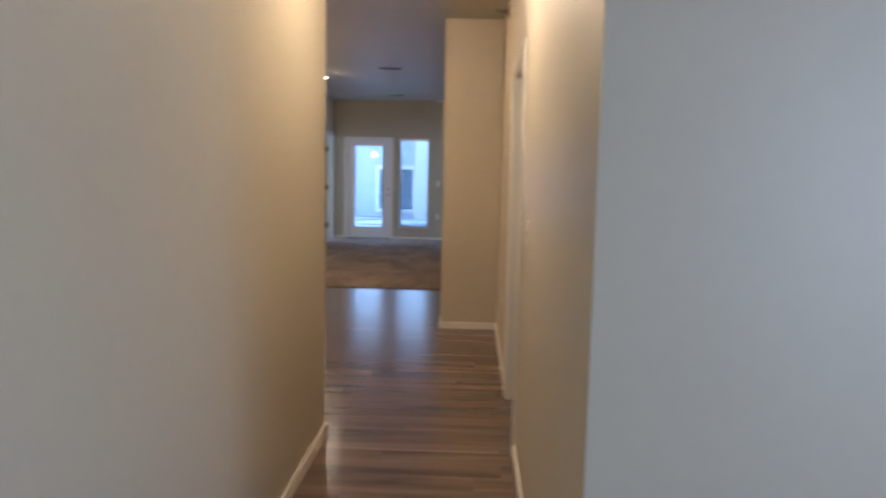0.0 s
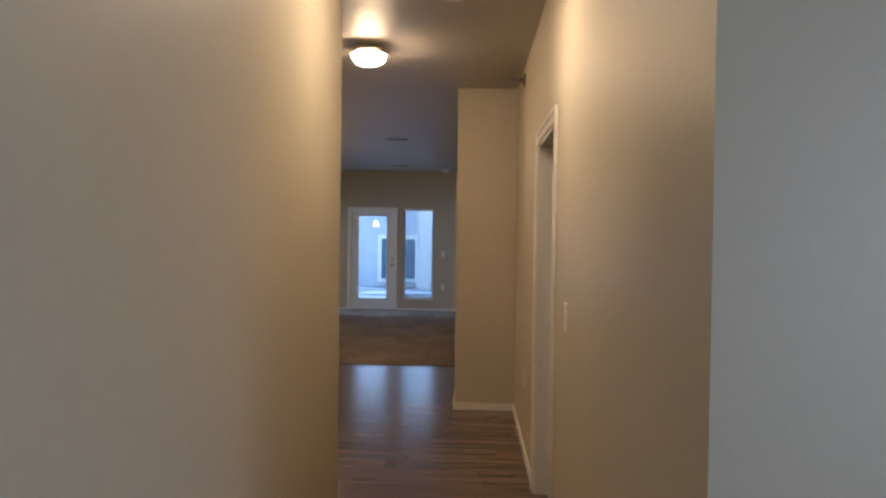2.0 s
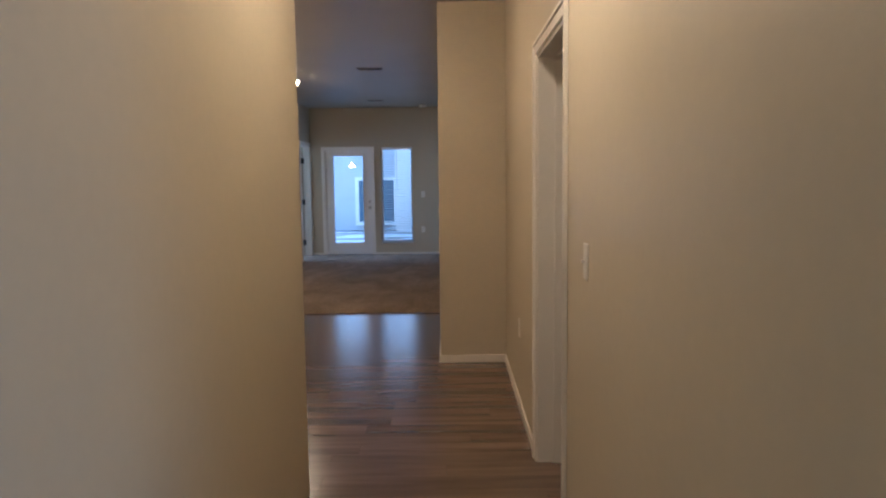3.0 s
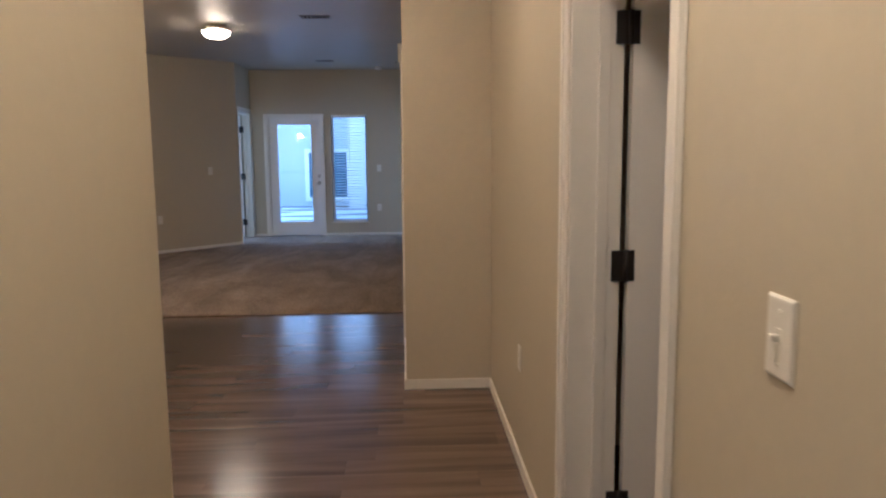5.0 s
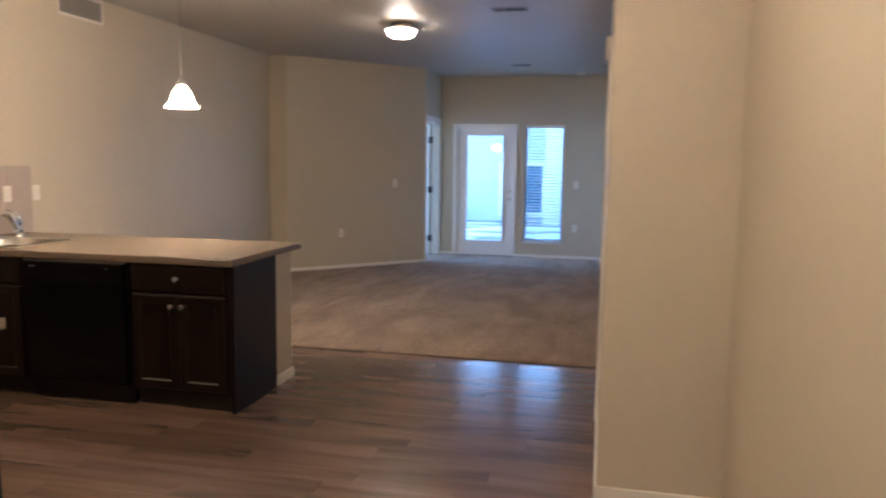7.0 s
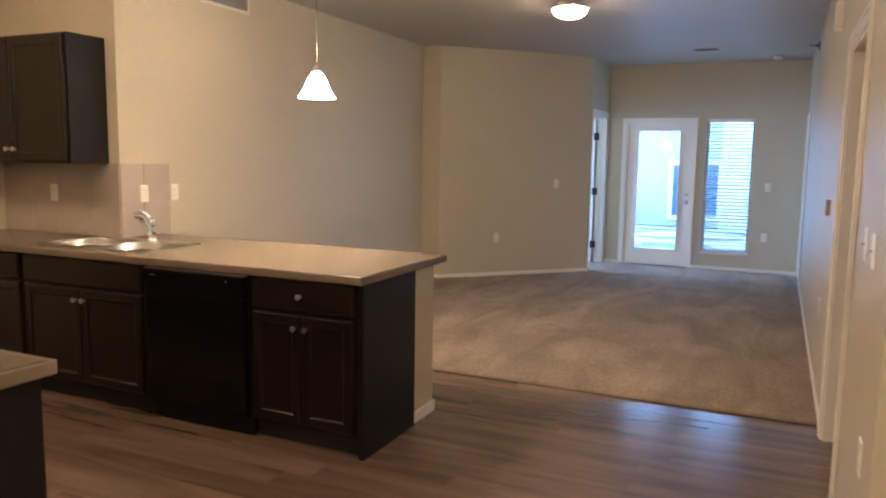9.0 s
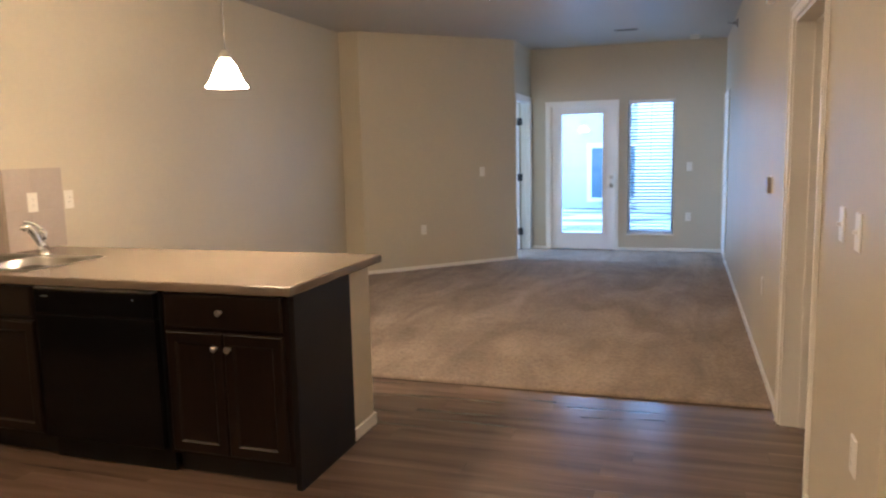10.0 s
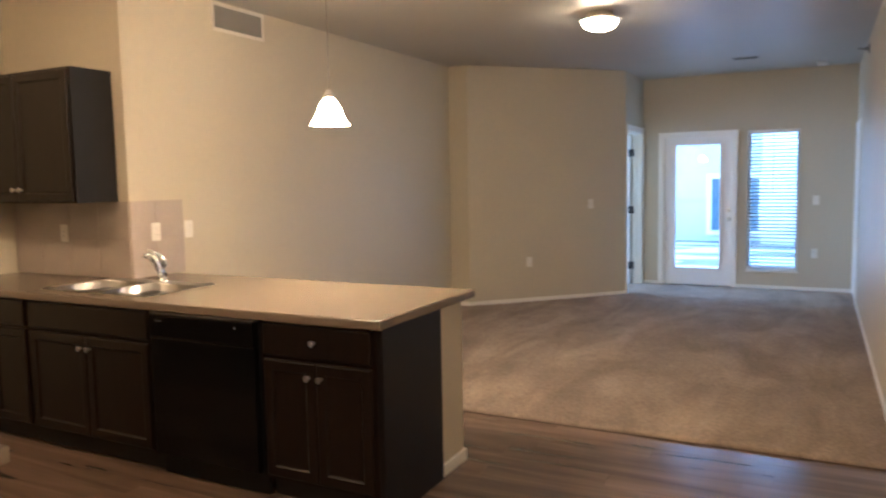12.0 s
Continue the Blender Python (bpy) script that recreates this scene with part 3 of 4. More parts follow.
def window_blind():
    b = thing("window_blind", "lowered white horizontal blind with slats half open", "blind")
    y = YF + 0.042
    x0, x1 = WI0 + 0.006, WI1 - 0.006
    part("headrail", boxes([((x0, y - 0.02, WIZ1 - 0.046), (x1, y + 0.022, WIZ1 - 0.001))], 0.003), TRIM, b)
    part("valance", boxes([((x0 - 0.002, y - 0.043, WIZ1 - 0.05), (x1 + 0.002, y - 0.034, WIZ1 - 0.002))], 0.002), TRIM, b, "white blind valance")
    part("bottom_rail", boxes([((x0, y - 0.02, WIZ0 + 0.012), (x1, y + 0.02, WIZ0 + 0.032))], 0.004), BLINDM, b)
    me = None
    n = 38
    for i in range(n):
        z = WIZ0 + 0.055 + (WIZ1 - 0.075 - WIZ0 - 0.055) * i / (n - 1)
        if me is None:
            bm = bmesh.new()
            prof = [(-0.0235, 0.0), (-0.012, 0.0025), (0.0, 0.0034), (0.012, 0.0025), (0.0235, 0.0)]
            cols = []
            for x in (x0 + 0.002, x1 - 0.002):
                cols.append(([bm.verts.new((x, py, pz)) for py, pz in prof], [bm.verts.new((x, py, pz - 0.0028)) for py, pz in prof]))
            for k in range(4):
                bm.faces.new((cols[0][0][k], cols[1][0][k], cols[1][0][k + 1], cols[0][0][k + 1]))
                bm.faces.new((cols[0][1][k + 1], cols[1][1][k + 1], cols[1][1][k], cols[0][1][k]))
            for k in (0, 4):
                bm.faces.new((cols[0][0][k], cols[0][1][k], cols[1][1][k], cols[1][0][k]))
            bmesh.ops.recalc_face_normals(bm, faces=bm.faces)
            ob = part("slat", bm, BLINDM, b)
            me = ob.data
        else:
            ob = new("slat", me)
            ob.parent = b
        ob.matrix_local = pose(0, y, z, 13 + random.uniform(-1.5, 1.5), random.uniform(-0.15, 0.15), 0)
    for x in (x0 + 0.1, x1 - 0.1):
        part("ladder_cord", tube([(x, y - 0.022, WIZ0 + 0.03), (x, y - 0.022, WIZ1 - 0.05)], [0.0012, 0.0012], 6), BLINDM, b)
    part("wand", tube([(x0 + 0.3, y - 0.03, WIZ1 - 0.052), (x0 + 0.3, y - 0.03, 1.25)], [0.004, 0.004], 8), GREYPLASTIC, b)


window_blind()


# lamps
def dome_lamp(x, y, r, bowl, label, deep=0.6):
    l = thing("ceiling_light", label, "ceiling light", "ceiling dome lights", at=pose(x, y, CEIL))
    rb = r * 0.855
    part("canopy", lathe([(0.0, -0.001), (r * 0.6, -0.001), (r * 0.62, -0.03), (r * 0.86, -0.048), (0.0, -0.0485)], 48), LAMPMETAL, l)
    part("ring", lathe_ring([(rb * 0.97, -0.050), (r * 0.95, -0.052), (r, -0.057), (r * 0.99, -0.064), (r * 0.93, -0.067), (rb * 0.985, -0.068)]), RIMMETAL, l, "satin nickel rim")
    prof = [(rb * 0.96, -0.056)] + [(rb * math.cos(a) ** 0.8, -0.066 - deep * rb * math.sin(a)) for a in [i * math.pi / 2 / 10 for i in range(0, 10)]] + [(0.002, -0.066 - deep * rb)]
    part("bowl", lathe(prof, 48), bowl, l, "glowing frosted glass bowl")
    part("finial", lathe([(0.0, -0.062 - deep * rb), (0.007, -0.063 - deep * rb), (0.005, -0.073 - deep * rb), (0.0, -0.075 - deep * rb)], 16), LAMPMETAL, l)
    return l


dome_lamp(-0.862, 5.72, 0.135, ENTRYBOWL, "lit dome ceiling light with a nickel rim by the kitchen", 0.62)
dome_lamp(-0.28, 3.65, 0.14, HALLBOWL, "lit dome ceiling light with a nickel rim in the hall", 0.4)
dome_lamp(-2.29, 11.06, 0.168, LIVINGBOWL, "lit dome ceiling light with a nickel rim over the carpet", 0.52)


def pendant(x, y, z):
    p = thing("pendant_light", "lit bell-shaped frosted glass pendant above the counter", "pendant light", at=pose(x, y, z))
    prof = [(0.118, 0.0), (0.112, 0.006), (0.098, 0.022), (0.082, 0.048), (0.07, 0.08), (0.058, 0.108), (0.042, 0.13), (0.03, 0.142), (0.028, 0.14), (0.04, 0.126), (0.055, 0.105), (0.067, 0.079), (0.079, 0.047), (0.095, 0.021), (0.109, 0.005), (0.115, 0.0)]
    bm = bmesh.new()
    n = 40
    rings = [[bm.verts.new((r * (1 + 0.02 * (h < 0.03) * math.cos(8 * 2 * math.pi * i / n)) * math.cos(2 * math.pi * i / n), r * (1 + 0.02 * (h < 0.03) * math.cos(8 * 2 * math.pi * i / n)) * math.sin(2 * math.pi * i / n), h)) for i in range(n)] for r, h in [(q * 0.89, w * 0.95) for q, w in prof]]
    for a, b in zip(rings, rings[1:] + rings[:1]):
        for i in range(n):
            bm.faces.new((a[i], a[(i + 1) % n], b[(i + 1) % n], b[i])).smooth = True
    part("shade", bm, PENDANTGLASS, p, "glowing frosted glass bell shade")
    part("socket_cap", lathe([(0.0, 0.139), (0.032, 0.139), (0.034, 0.15), (0.022, 0.168), (0.012, 0.185), (0.0, 0.186)], 28), NICKEL, p)
    part("rod", tube([(0, 0, 0.18), (0, 0, CEIL - z - 0.02)], [0.0022, 0.0022], 10), DARKNICKEL, p)
    part("canopy", lathe([(0.0, CEIL - z - 0.001), (0.06, CEIL - z - 0.001), (0.058, CEIL - z - 0.012), (0.02, CEIL - z - 0.028), (0.0, CEIL - z - 0.028)], 28), NICKEL, p)
    return p


pendant(-3.022, 8.36, 1.812)
kl = thing("kitchen_ceiling_light", "lit rectangular diffuser light on the kitchen ceiling", "ceiling light", at=pose(-4.5, 6.75, CEIL))
part("housing", boxes([((-0.62, -0.16, -0.03), (0.62, 0.16, -0.001))], 0.004), TRIM, kl)
part("diffuser", boxes([((-0.6, -0.14, -0.085), (0.6, 0.14, -0.031))], 0.015), KITCHENLENS, kl, "glowing acrylic diffuser")


# kitchen
def knob(parent, x, y, z):
    ob = part("knob", lathe([(0.0, 0), (0.009, 0), (0.007, 0.004), (0.006, 0.013), (0.0135, 0.018), (0.0155, 0.024), (0.012, 0.029), (0.0, 0.031)], 20, "y"), NICKEL, parent, "small satin nickel knob")
    ob.matrix_local = pose(x, y, z)
    return ob


def framed_front(x0, x1, z0, z1, y, rail=0.056):
    """A door with four frame members round a sunk flat panel; its face looks to -y."""
    bm = bmesh.new()
    rings = []
    for inset, back in ((0, 0.019), (0, 0.008), (0.003, 0.003), (0.008, 0), (rail - 0.008, 0), (rail, 0.007), (rail + 0.006, 0.009)):
        rings.append([bm.verts.new((px, y + back, pz)) for px, pz in ((x0 + inset, z0 + inset), (x1 - inset, z0 + inset), (x1 - inset, z1 - inset), (x0 + inset, z1 - inset))])
    for a, b in zip(rings, rings[1:]):
        for q in range(4):
            bm.faces.new((a[q], a[(q + 1) % 4], b[(q + 1) % 4], b[q]))
    bm.faces.new(rings[-1])
    bm.faces.new(list(reversed(rings[0])))
    bmesh.ops.recalc_face_normals(bm, faces=bm.faces)
    return bm


def slab_front(x0, x1, z0, z1, y):
    bm = bmesh.new()
    rings = []
    for inset, back in ((0, 0.019), (0, 0.006), (0.004, 0.002), (0.009, 0)):
        rings.append([bm.verts.new((px, y + back, pz)) for px, pz in ((x0 + inset, z0 + inset), (x1 - inset, z0 + inset), (x1 - inset, z1 - inset), (x0 + inset, z1 - inset))])
    for a, b in zip(rings, rings[1:]):
        for q in range(4):
            bm.faces.new((a[q], a[(q + 1) % 4], b[(q + 1) % 4], b[q]))
    bm.faces.new(rings[-1])
    bm.faces.new(list(reversed(rings[0])))
    bmesh.ops.recalc_face_normals(bm, faces=bm.faces)
    return bm


YD = 7.715           # face of the doors
YC = YD + 0.0205     # face of the carcasses


def base_cabinet(x0, x1, label, depth, drawer_knob=True):
    c = thing("base_cabinet", label, "cabinet", "espresso base cabinets")
    part("body", boxes([((x0, YC, 0.105), (x1, YC + depth, 0.874))], 0.001), ESPRESSO, c)
    part("toe_kick", boxes([((x0, YC + 0.06, 0.0), (x1, YC + 0.075, 0.104))]), KICK, c)
    m = (x0 + x1) / 2
    dr = part("drawer_front", slab_front(x0 + 0.022, x1 - 0.022, 0.71, 0.862, YD), ESPRESSO, c)
    if drawer_knob:
        knob(dr, m, YD, 0.788)
    for a, b, kx in ((x0 + 0.022, m - 0.002, m - 0.034), (m + 0.002, x1 - 0.022, m + 0.034)):
        d = part("door", framed_front(a, b, 0.125, 0.692, YD), ESPRESSO, c)
        knob(d, kx, YD, 0.625)
    return c


cab = base_cabinet(-3.01, -2.368, "espresso cabinet with one drawer and two doors", 0.545)
part("end_panel", boxes([((-2.3665, YC, 0.0), (-2.338, 8.2835, 0.874))], 0.001), ENDPANEL, cab, "flat dark laminate end panel")
base_cabinet(-4.745, -3.735, "espresso sink cabinet with two doors and a false drawer", 0.545, False)
base_cabinet(-5.45, -4.745, "espresso corner cabinet with drawer and doors", 0.545)
tagged(part("filler_strip", boxes([((-5.729, YC, 0.0), (-5.451, YC + 0.545, 0.874))]), ESPRESSO), "espresso filler beside the kitchen wall", "cabinet")


def dishwasher():
    d = thing("dishwasher", "built-in black dishwasher with a glossy front", "dishwasher")
    x0, x1 = -3.728, -3.018
    part("body", boxes([((x0, YC + 0.002, 0.105), (x1, YC + 0.545, 0.868))]), BLACKMATTE, d)
    part("door", boxes([((x0 + 0.012, YD - 0.012, 0.125), (x1 - 0.012, YC + 0.001, 0.735))], 0.004), BLACK, d)
    cp = part("control_panel", boxes([((x0 + 0.012, YD - 0.018, 0.74), (x1 - 0.012, YC + 0.001, 0.858))], 0.006), BLACK, d)
    part("handle_recess", boxes([((x0 + 0.2, YD - 0.0195, 0.752), (x1 - 0.2, YD - 0.0175, 0.785))], 0.0006), BLACK, cp)
    part("top_trim", boxes([((x0 + 0.012, YD - 0.012, 0.8595), (x1 - 0.012, YC, 0.866))], 0.002), STEEL, d, "thin bright metal strip")
    part("badge", boxes([((x0 + 0.06, YD - 0.0195, 0.823), (x0 + 0.1, YD - 0.0182, 0.829))]), STEEL, cp)
    part("indicator", lathe([(0.0, 0), (0.003, 0), (0.003, 0.0015), (0.0, 0.0016)], 12, "y", (x1 - 0.12, YD - 0.0181, 0.826)), PLASTIC, cp)
    part("toe_panel", boxes([((x0 + 0.005, YC + 0.03, 0.0), (x1 - 0.005, YC + 0.05, 0.104))]), BLACKMATTE, d)


dishwasher()
SX0, SX1, SY0, SY1 = -4.74, -3.86, 7.815, 8.325


def welded(xs, ys, keep, z0, z1):
    """A flat slab of one skin over the kept cells of a grid."""
    bm = bmesh.new()
    made = {}

    def v(i, j, z):
        if (i, j, z) not in made:
            made[(i, j, z)] = bm.verts.new((xs[i], ys[j], z))
        return made[(i, j, z)]
    cells = {(i, j) for i in range(len(xs) - 1) for j in range(len(ys) - 1) if keep(i, j)}
    for i, j in cells:
        for z in (z0, z1):
            bm.faces.new((v(i, j, z), v(i + 1, j, z), v(i + 1, j + 1, z), v(i, j + 1, z)))
        for di, dj, a, b in ((0, -1, (i, j), (i + 1, j)), (1, 0, (i + 1, j), (i + 1, j + 1)), (0, 1, (i + 1, j + 1), (i, j + 1)), (-1, 0, (i, j + 1), (i, j))):
            if (i + di, j + dj) not in cells:
                bm.faces.new((v(*a, z0), v(*b, z0), v(*b, z1), v(*a, z1)))
    bmesh.ops.recalc_face_normals(bm, faces=bm.faces)
    return bm


def countertop():
    c = thing("countertop", "taupe streaked laminate peninsula countertop with rolled edge", "countertop")
    z0, z1, xe, yf, yb = 0.8755, 0.914, -2.354, 7.725, 8.662
    a = 0.015
    xs, ys = [-5.729, SX0 + a, XK + 0.001, SX1 - a, xe], [yf, SY0 + a, SY1 - a, YW - 0.001, yb]
    part("slab", welded(xs, ys, lambda i, j: not (i in (1, 2) and j == 1) and not (i < 2 and j == 3), z0, z1), COUNTER, c)
    part("front_edge", boxes([((-5.729, yf - 0.024, z0 - 0.003), (xe + 0.024, yf, z1 + 0.0005))], 0.007), COUNTEREDGE, c, "rolled laminate edge")
    part("end_edge", boxes([((xe, yf, z0 - 0.003), (xe + 0.022, yb + 0.022, z1 + 0.0003))], 0.006), COUNTEREDGE, c, "rolled laminate edge")
    part("back_edge", boxes([((XK + 0.001, yb, z0 - 0.003), (xe, yb + 0.022, z1 + 0.0003))], 0.006), COUNTEREDGE, c, "rolled laminate edge")


countertop()


def sink():
    s = thing("sink", "stainless steel double-bowl sink set in the countertop", "sink")
    z = 0.9145
    xm = -4.3
    bowls = [(SX0 + 0.03, xm - 0.015), (xm + 0.015, SX1 - 0.03)]
    y0, y1 = SY0 + 0.03, SY1 - 0.095
    part("rim", boxes([((SX0, SY0, z), (SX1, y0, z + 0.005)), ((SX0, y1, z), (SX1, SY1, z + 0.005)), ((SX0, y0, z), (bowls[0][0], y1, z + 0.005)), ((bowls[0][1], y0, z - 0.004), (bowls[1][0], y1, z + 0.003)), ((bowls[1][1], y0, z), (SX1, y1, z + 0.005))], 0.0015), STEEL, s)
    for a, b in bowls:
        bm = bmesh.new()
        rings = []
        for inset, h in ((0, z + 0.004), (0.006, z - 0.01), (0.014, z - 0.15), (0.045, z - 0.175), (0.12, z - 0.178)):
            rings.append([bm.verts.new((px, py, h)) for px, py in ((a + inset, y0 + inset), (b - inset, y0 + inset), (b - inset, y1 - inset), (a + inset, y1 - inset))])
        for p, q in zip(rings, rings[1:]):
            for k in range(4):
                bm.faces.new((p[k], q[k], q[(k + 1) % 4], p[(k + 1) % 4]))
        bm.faces.new(rings[-1])
        bmesh.ops.bevel(bm, geom=[e for e in bm.edges], offset=0.008, segments=2, affect="EDGES")
        for f in bm.faces:
            f.smooth = True
        bw = part("bowl", bm, STEEL, s)
        part("drain", lathe([(0, 0), (0.04, 0), (0.042, 0.003), (0.03, 0.004), (0.0, 0.002)], 24, "z", ((a + b) / 2, (y0 + y1) / 2, z - 0.1775)), CHROME, bw)
    return s


sink()


def faucet(x, y, z):
    f = thing("faucet", "chrome pull-out kitchen faucet with a loop lever", "faucet", at=pose(x, y, z, 0, 0, -6))
    part("base", lathe([(0.0, 0), (0.034, 0), (0.034, 0.005), (0.027, 0.012), (0.024, 0.03), (0.0, 0.031)], 28), CHROME, f)
    part("body", tube([(0, 0.002, 0.02), (0, 0.006, 0.06), (0, 0.008, 0.1), (0, 0.004, 0.13), (0, -0.006, 0.146), (0, -0.014, 0.152)], [0.022, 0.021, 0.021, 0.022, 0.017, 0.006], 24), CHROME, f)
    part("spout", tube([(0, -0.004, 0.022), (0, -0.02, 0.06), (0, -0.042, 0.104), (0, -0.062, 0.14), (0, -0.08, 0.163), (0, -0.098, 0.172), (0, -0.114, 0.166), (0, -0.12, 0.154)], [0.017, 0.019, 0.021, 0.022, 0.022, 0.021, 0.019, 0.016], 20), CHROME, f)
    part("lever", tube([(0, 0.004, 0.14), (0, -0.01, 0.158), (0, -0.035, 0.178), (0, -0.068, 0.195), (0, -0.1, 0.202), (0, -0.108, 0.201)], [0.012, 0.011, 0.009, 0.008, 0.007, 0.004], 16), CHROME, f)


faucet(-4.27, 8.30, 0.919)


def upper_cabinet():
    x0, x1, y0, y1, z0, z1 = -5.728, -4.665, 8.02, YW - 0.001, 1.41, 2.225
    c = thing("wall_cabinet", "espresso wall cabinet with two doors above the counter", "cabinet")
    part("body", boxes([((x0, y0 + 0.0205, z0), (x1 - 0.004, y1, z1))], 0.001), ESPRESSO, c)
    part("end_panel", boxes([((x1 - 0.0035, y0 + 0.018, z0 - 0.001), (x1, y1, z1 + 0.001))]), ENDPANEL, c)
    m = (x0 + x1) / 2
    for a, b, kx in ((x0 + 0.02, m - 0.002, m - 0.034), (m + 0.002, x1 - 0.02, m + 0.034)):
        d = part("door", framed_front(a, b, z0 + 0.012, z1 - 0.014, y0), ESPRESSO, c)
        knob(d, kx, y0, z0 + 0.085)
    return c


upper_cabinet()


def near_counter():
    c = thing("base_cabinet", "espresso end cabinet of the near kitchen run", "cabinet", "espresso base cabinets")
    part("body", boxes([((-5.7, 5.472, 0.105), (-2.39, 6.06, 0.874))]), ESPRESSO, c)
    part("end_panel", boxes([((-2.3895, 5.472, 0.0), (-2.371, 6.08, 0.874))]), ENDPANEL, c, "flat dark laminate end panel")
    part("toe_kick", boxes([((-5.7, 5.985, 0), (-2.39, 6.0, 0.1045))]), KICK, c)
    t = thing("countertop", "taupe laminate end of the near countertop", "countertop")
    part("slab", boxes([((-5.7, 5.472, 0.8755), (-2.361, 6.088, 0.914))]), COUNTER, t)
    part("end_edge", boxes([((-2.361, 5.472, 0.8725), (-2.339, 6.11, 0.9145))], 0.006), COUNTEREDGE, t)
    part("front_edge", boxes([((-5.7, 6.088, 0.8725), (-2.361, 6.11, 0.9145))], 0.006), COUNTEREDGE, t)


near_counter()


# plates, sensors, vents: local frame faces -y, back on y = 0
def plate_shell(w, h):
    bm = bmesh.new()
    rings = []
    for inset, y in ((0, -0.0005), (0, -0.003), (0.003, -0.006), (0.006, -0.0065)):
        rings.append([bm.verts.new((px, y, pz)) for px, pz in ((-w / 2 + inset, -h / 2 + inset), (w / 2 - inset, -h / 2 + inset), (w / 2 - inset, h / 2 - inset), (-w / 2 + inset, h / 2 - inset))])
    for a, b in zip(rings, rings[1:]):
        for q in range(4):
            bm.faces.new((a[q], a[(q + 1) % 4], b[(q + 1) % 4], b[q]))
    bm.faces.new(rings[-1])
    bm.faces.new(list(reversed(rings[0])))
    bmesh.ops.recalc_face_normals(bm, faces=bm.faces)
    return bm


def switch_plate(at, label):
    s = thing("light_switch", label, "light switch", "wall switches", at=at)
    part("plate", plate_shell(0.072, 0.117), PLASTIC, s)
    part("toggle_collar", boxes([((-0.008, -0.0078, -0.014), (0.008, -0.0066, 0.014))]), PLASTIC, s)
    tg = part("toggle", boxes([((-0.005, -0.019, -0.004), (0.005, -0.007, 0.006))], 0.0015), PLASTIC, s)
    for z in (-0.038, 0.038):
        part("screw", lathe([(0, 0), (0.0032, 0), (0.0028, 0.001), (0, 0.0011)], 10, "y", (0, -0.0066, z)), PLASTIC, s)
    return s


def outlet_plate(at, label):
    s = thing("wall_outlet", label, "outlet", "wall outlets", at=at)
    part("plate", plate_shell(0.072, 0.117), PLASTIC, s)
    for z in (-0.0195, 0.0195):
        so = part("socket", boxes([((-0.017, -0.0082, z - 0.014), (0.017, -0.0066, z + 0.014))], 0.0007), PLASTIC, s)
        part("slots", boxes([((-0.0075, -0.0086, z - 0.002), (-0.0055, -0.0083, z + 0.007)), ((0.0055, -0.0086, z - 0.002), (0.0075, -0.0083, z + 0.006)), ((-0.002, -0.0086, z - 0.010), (0.002, -0.0083, z - 0.006))]), VENTDARK, so)
    return s


EAST, WEST, ANGLE = -90, 90, math.degrees(math.atan2(dy, dx))
sw = switch_plate(pose(XR, 3.73, 1.20, 0, 0, EAST), "white toggle light switch on the hall wall")
for m, lab in ((pose(XL, 7.75, 1.195, 0, 0, EAST), "white toggle light switch beside the cased opening"), (pose(XL, 7.51, 1.195, 0, 0, EAST), "white toggle light switch near the wall's corner"), (pose(XB - 0.345, BY - 0.345 * dy / dx, 1.18, 0, 0, ANGLE), "white toggle light switch on the angled wall"), (pose(-0.712, YF, 1.168), "white toggle light switch beside the window")):
    tagged(copy_thing(sw, m), lab)
ol = outlet_plate(pose(XR, 6.02, 0.51, 0, 0, EAST), "white duplex outlet low on the hall wall")
for m, lab in ((pose(XL, 7.42, 0.53, 0, 0, EAST), "white duplex outlet low beside the opening"), (pose(XL, 10.15, 0.54, 0, 0, EAST), "white duplex outlet low on the living wall"), (pose(XB - 0.933, BY - 0.933 * dy / dx, 0.50, 0, 0, ANGLE), "white duplex outlet low on the angled wall"), (pose(-0.716, YF, 0.495), "white duplex outlet low beside the window"), (pose(XK, 8.81, 1.205, 0, 0, WEST), "white outlet beside the backsplash's end"), (pose(XK + 0.009, 8.52, 1.205, 0, 0, WEST), "white outlet on the backsplash behind the faucet"), (pose(-5.2, YW - 0.009, 1.2), "white outlet on the backsplash under the cabinet")):
    tagged(copy_thing(ol, m), lab)

th = thing("thermostat", "small grey and white thermostat on the wall", "thermostat", at=pose(XL, 9.872, 1.214, 0, 0, EAST))
part("base_plate", plate_shell(0.12, 0.105), PLASTIC, th)
part("cover", boxes([((-0.055, -0.028, -0.048), (0.055, -0.0066, 0.048))], 0.004), GREYPLASTIC, th)
ch = thing("door_chime", "white plastic chime box high on the wall", "door chime", at=pose(XL, 10.06, 2.395, 0, 0, EAST))
part("back_plate", boxes([((-0.062, -0.008, -0.092), (0.062, -0.001, 0.092))], 0.002), PLASTIC, ch)
part("cover", boxes([((-0.057, -0.045, -0.087), (0.057, -0.0082, 0.087))], 0.006), PLASTIC, ch)


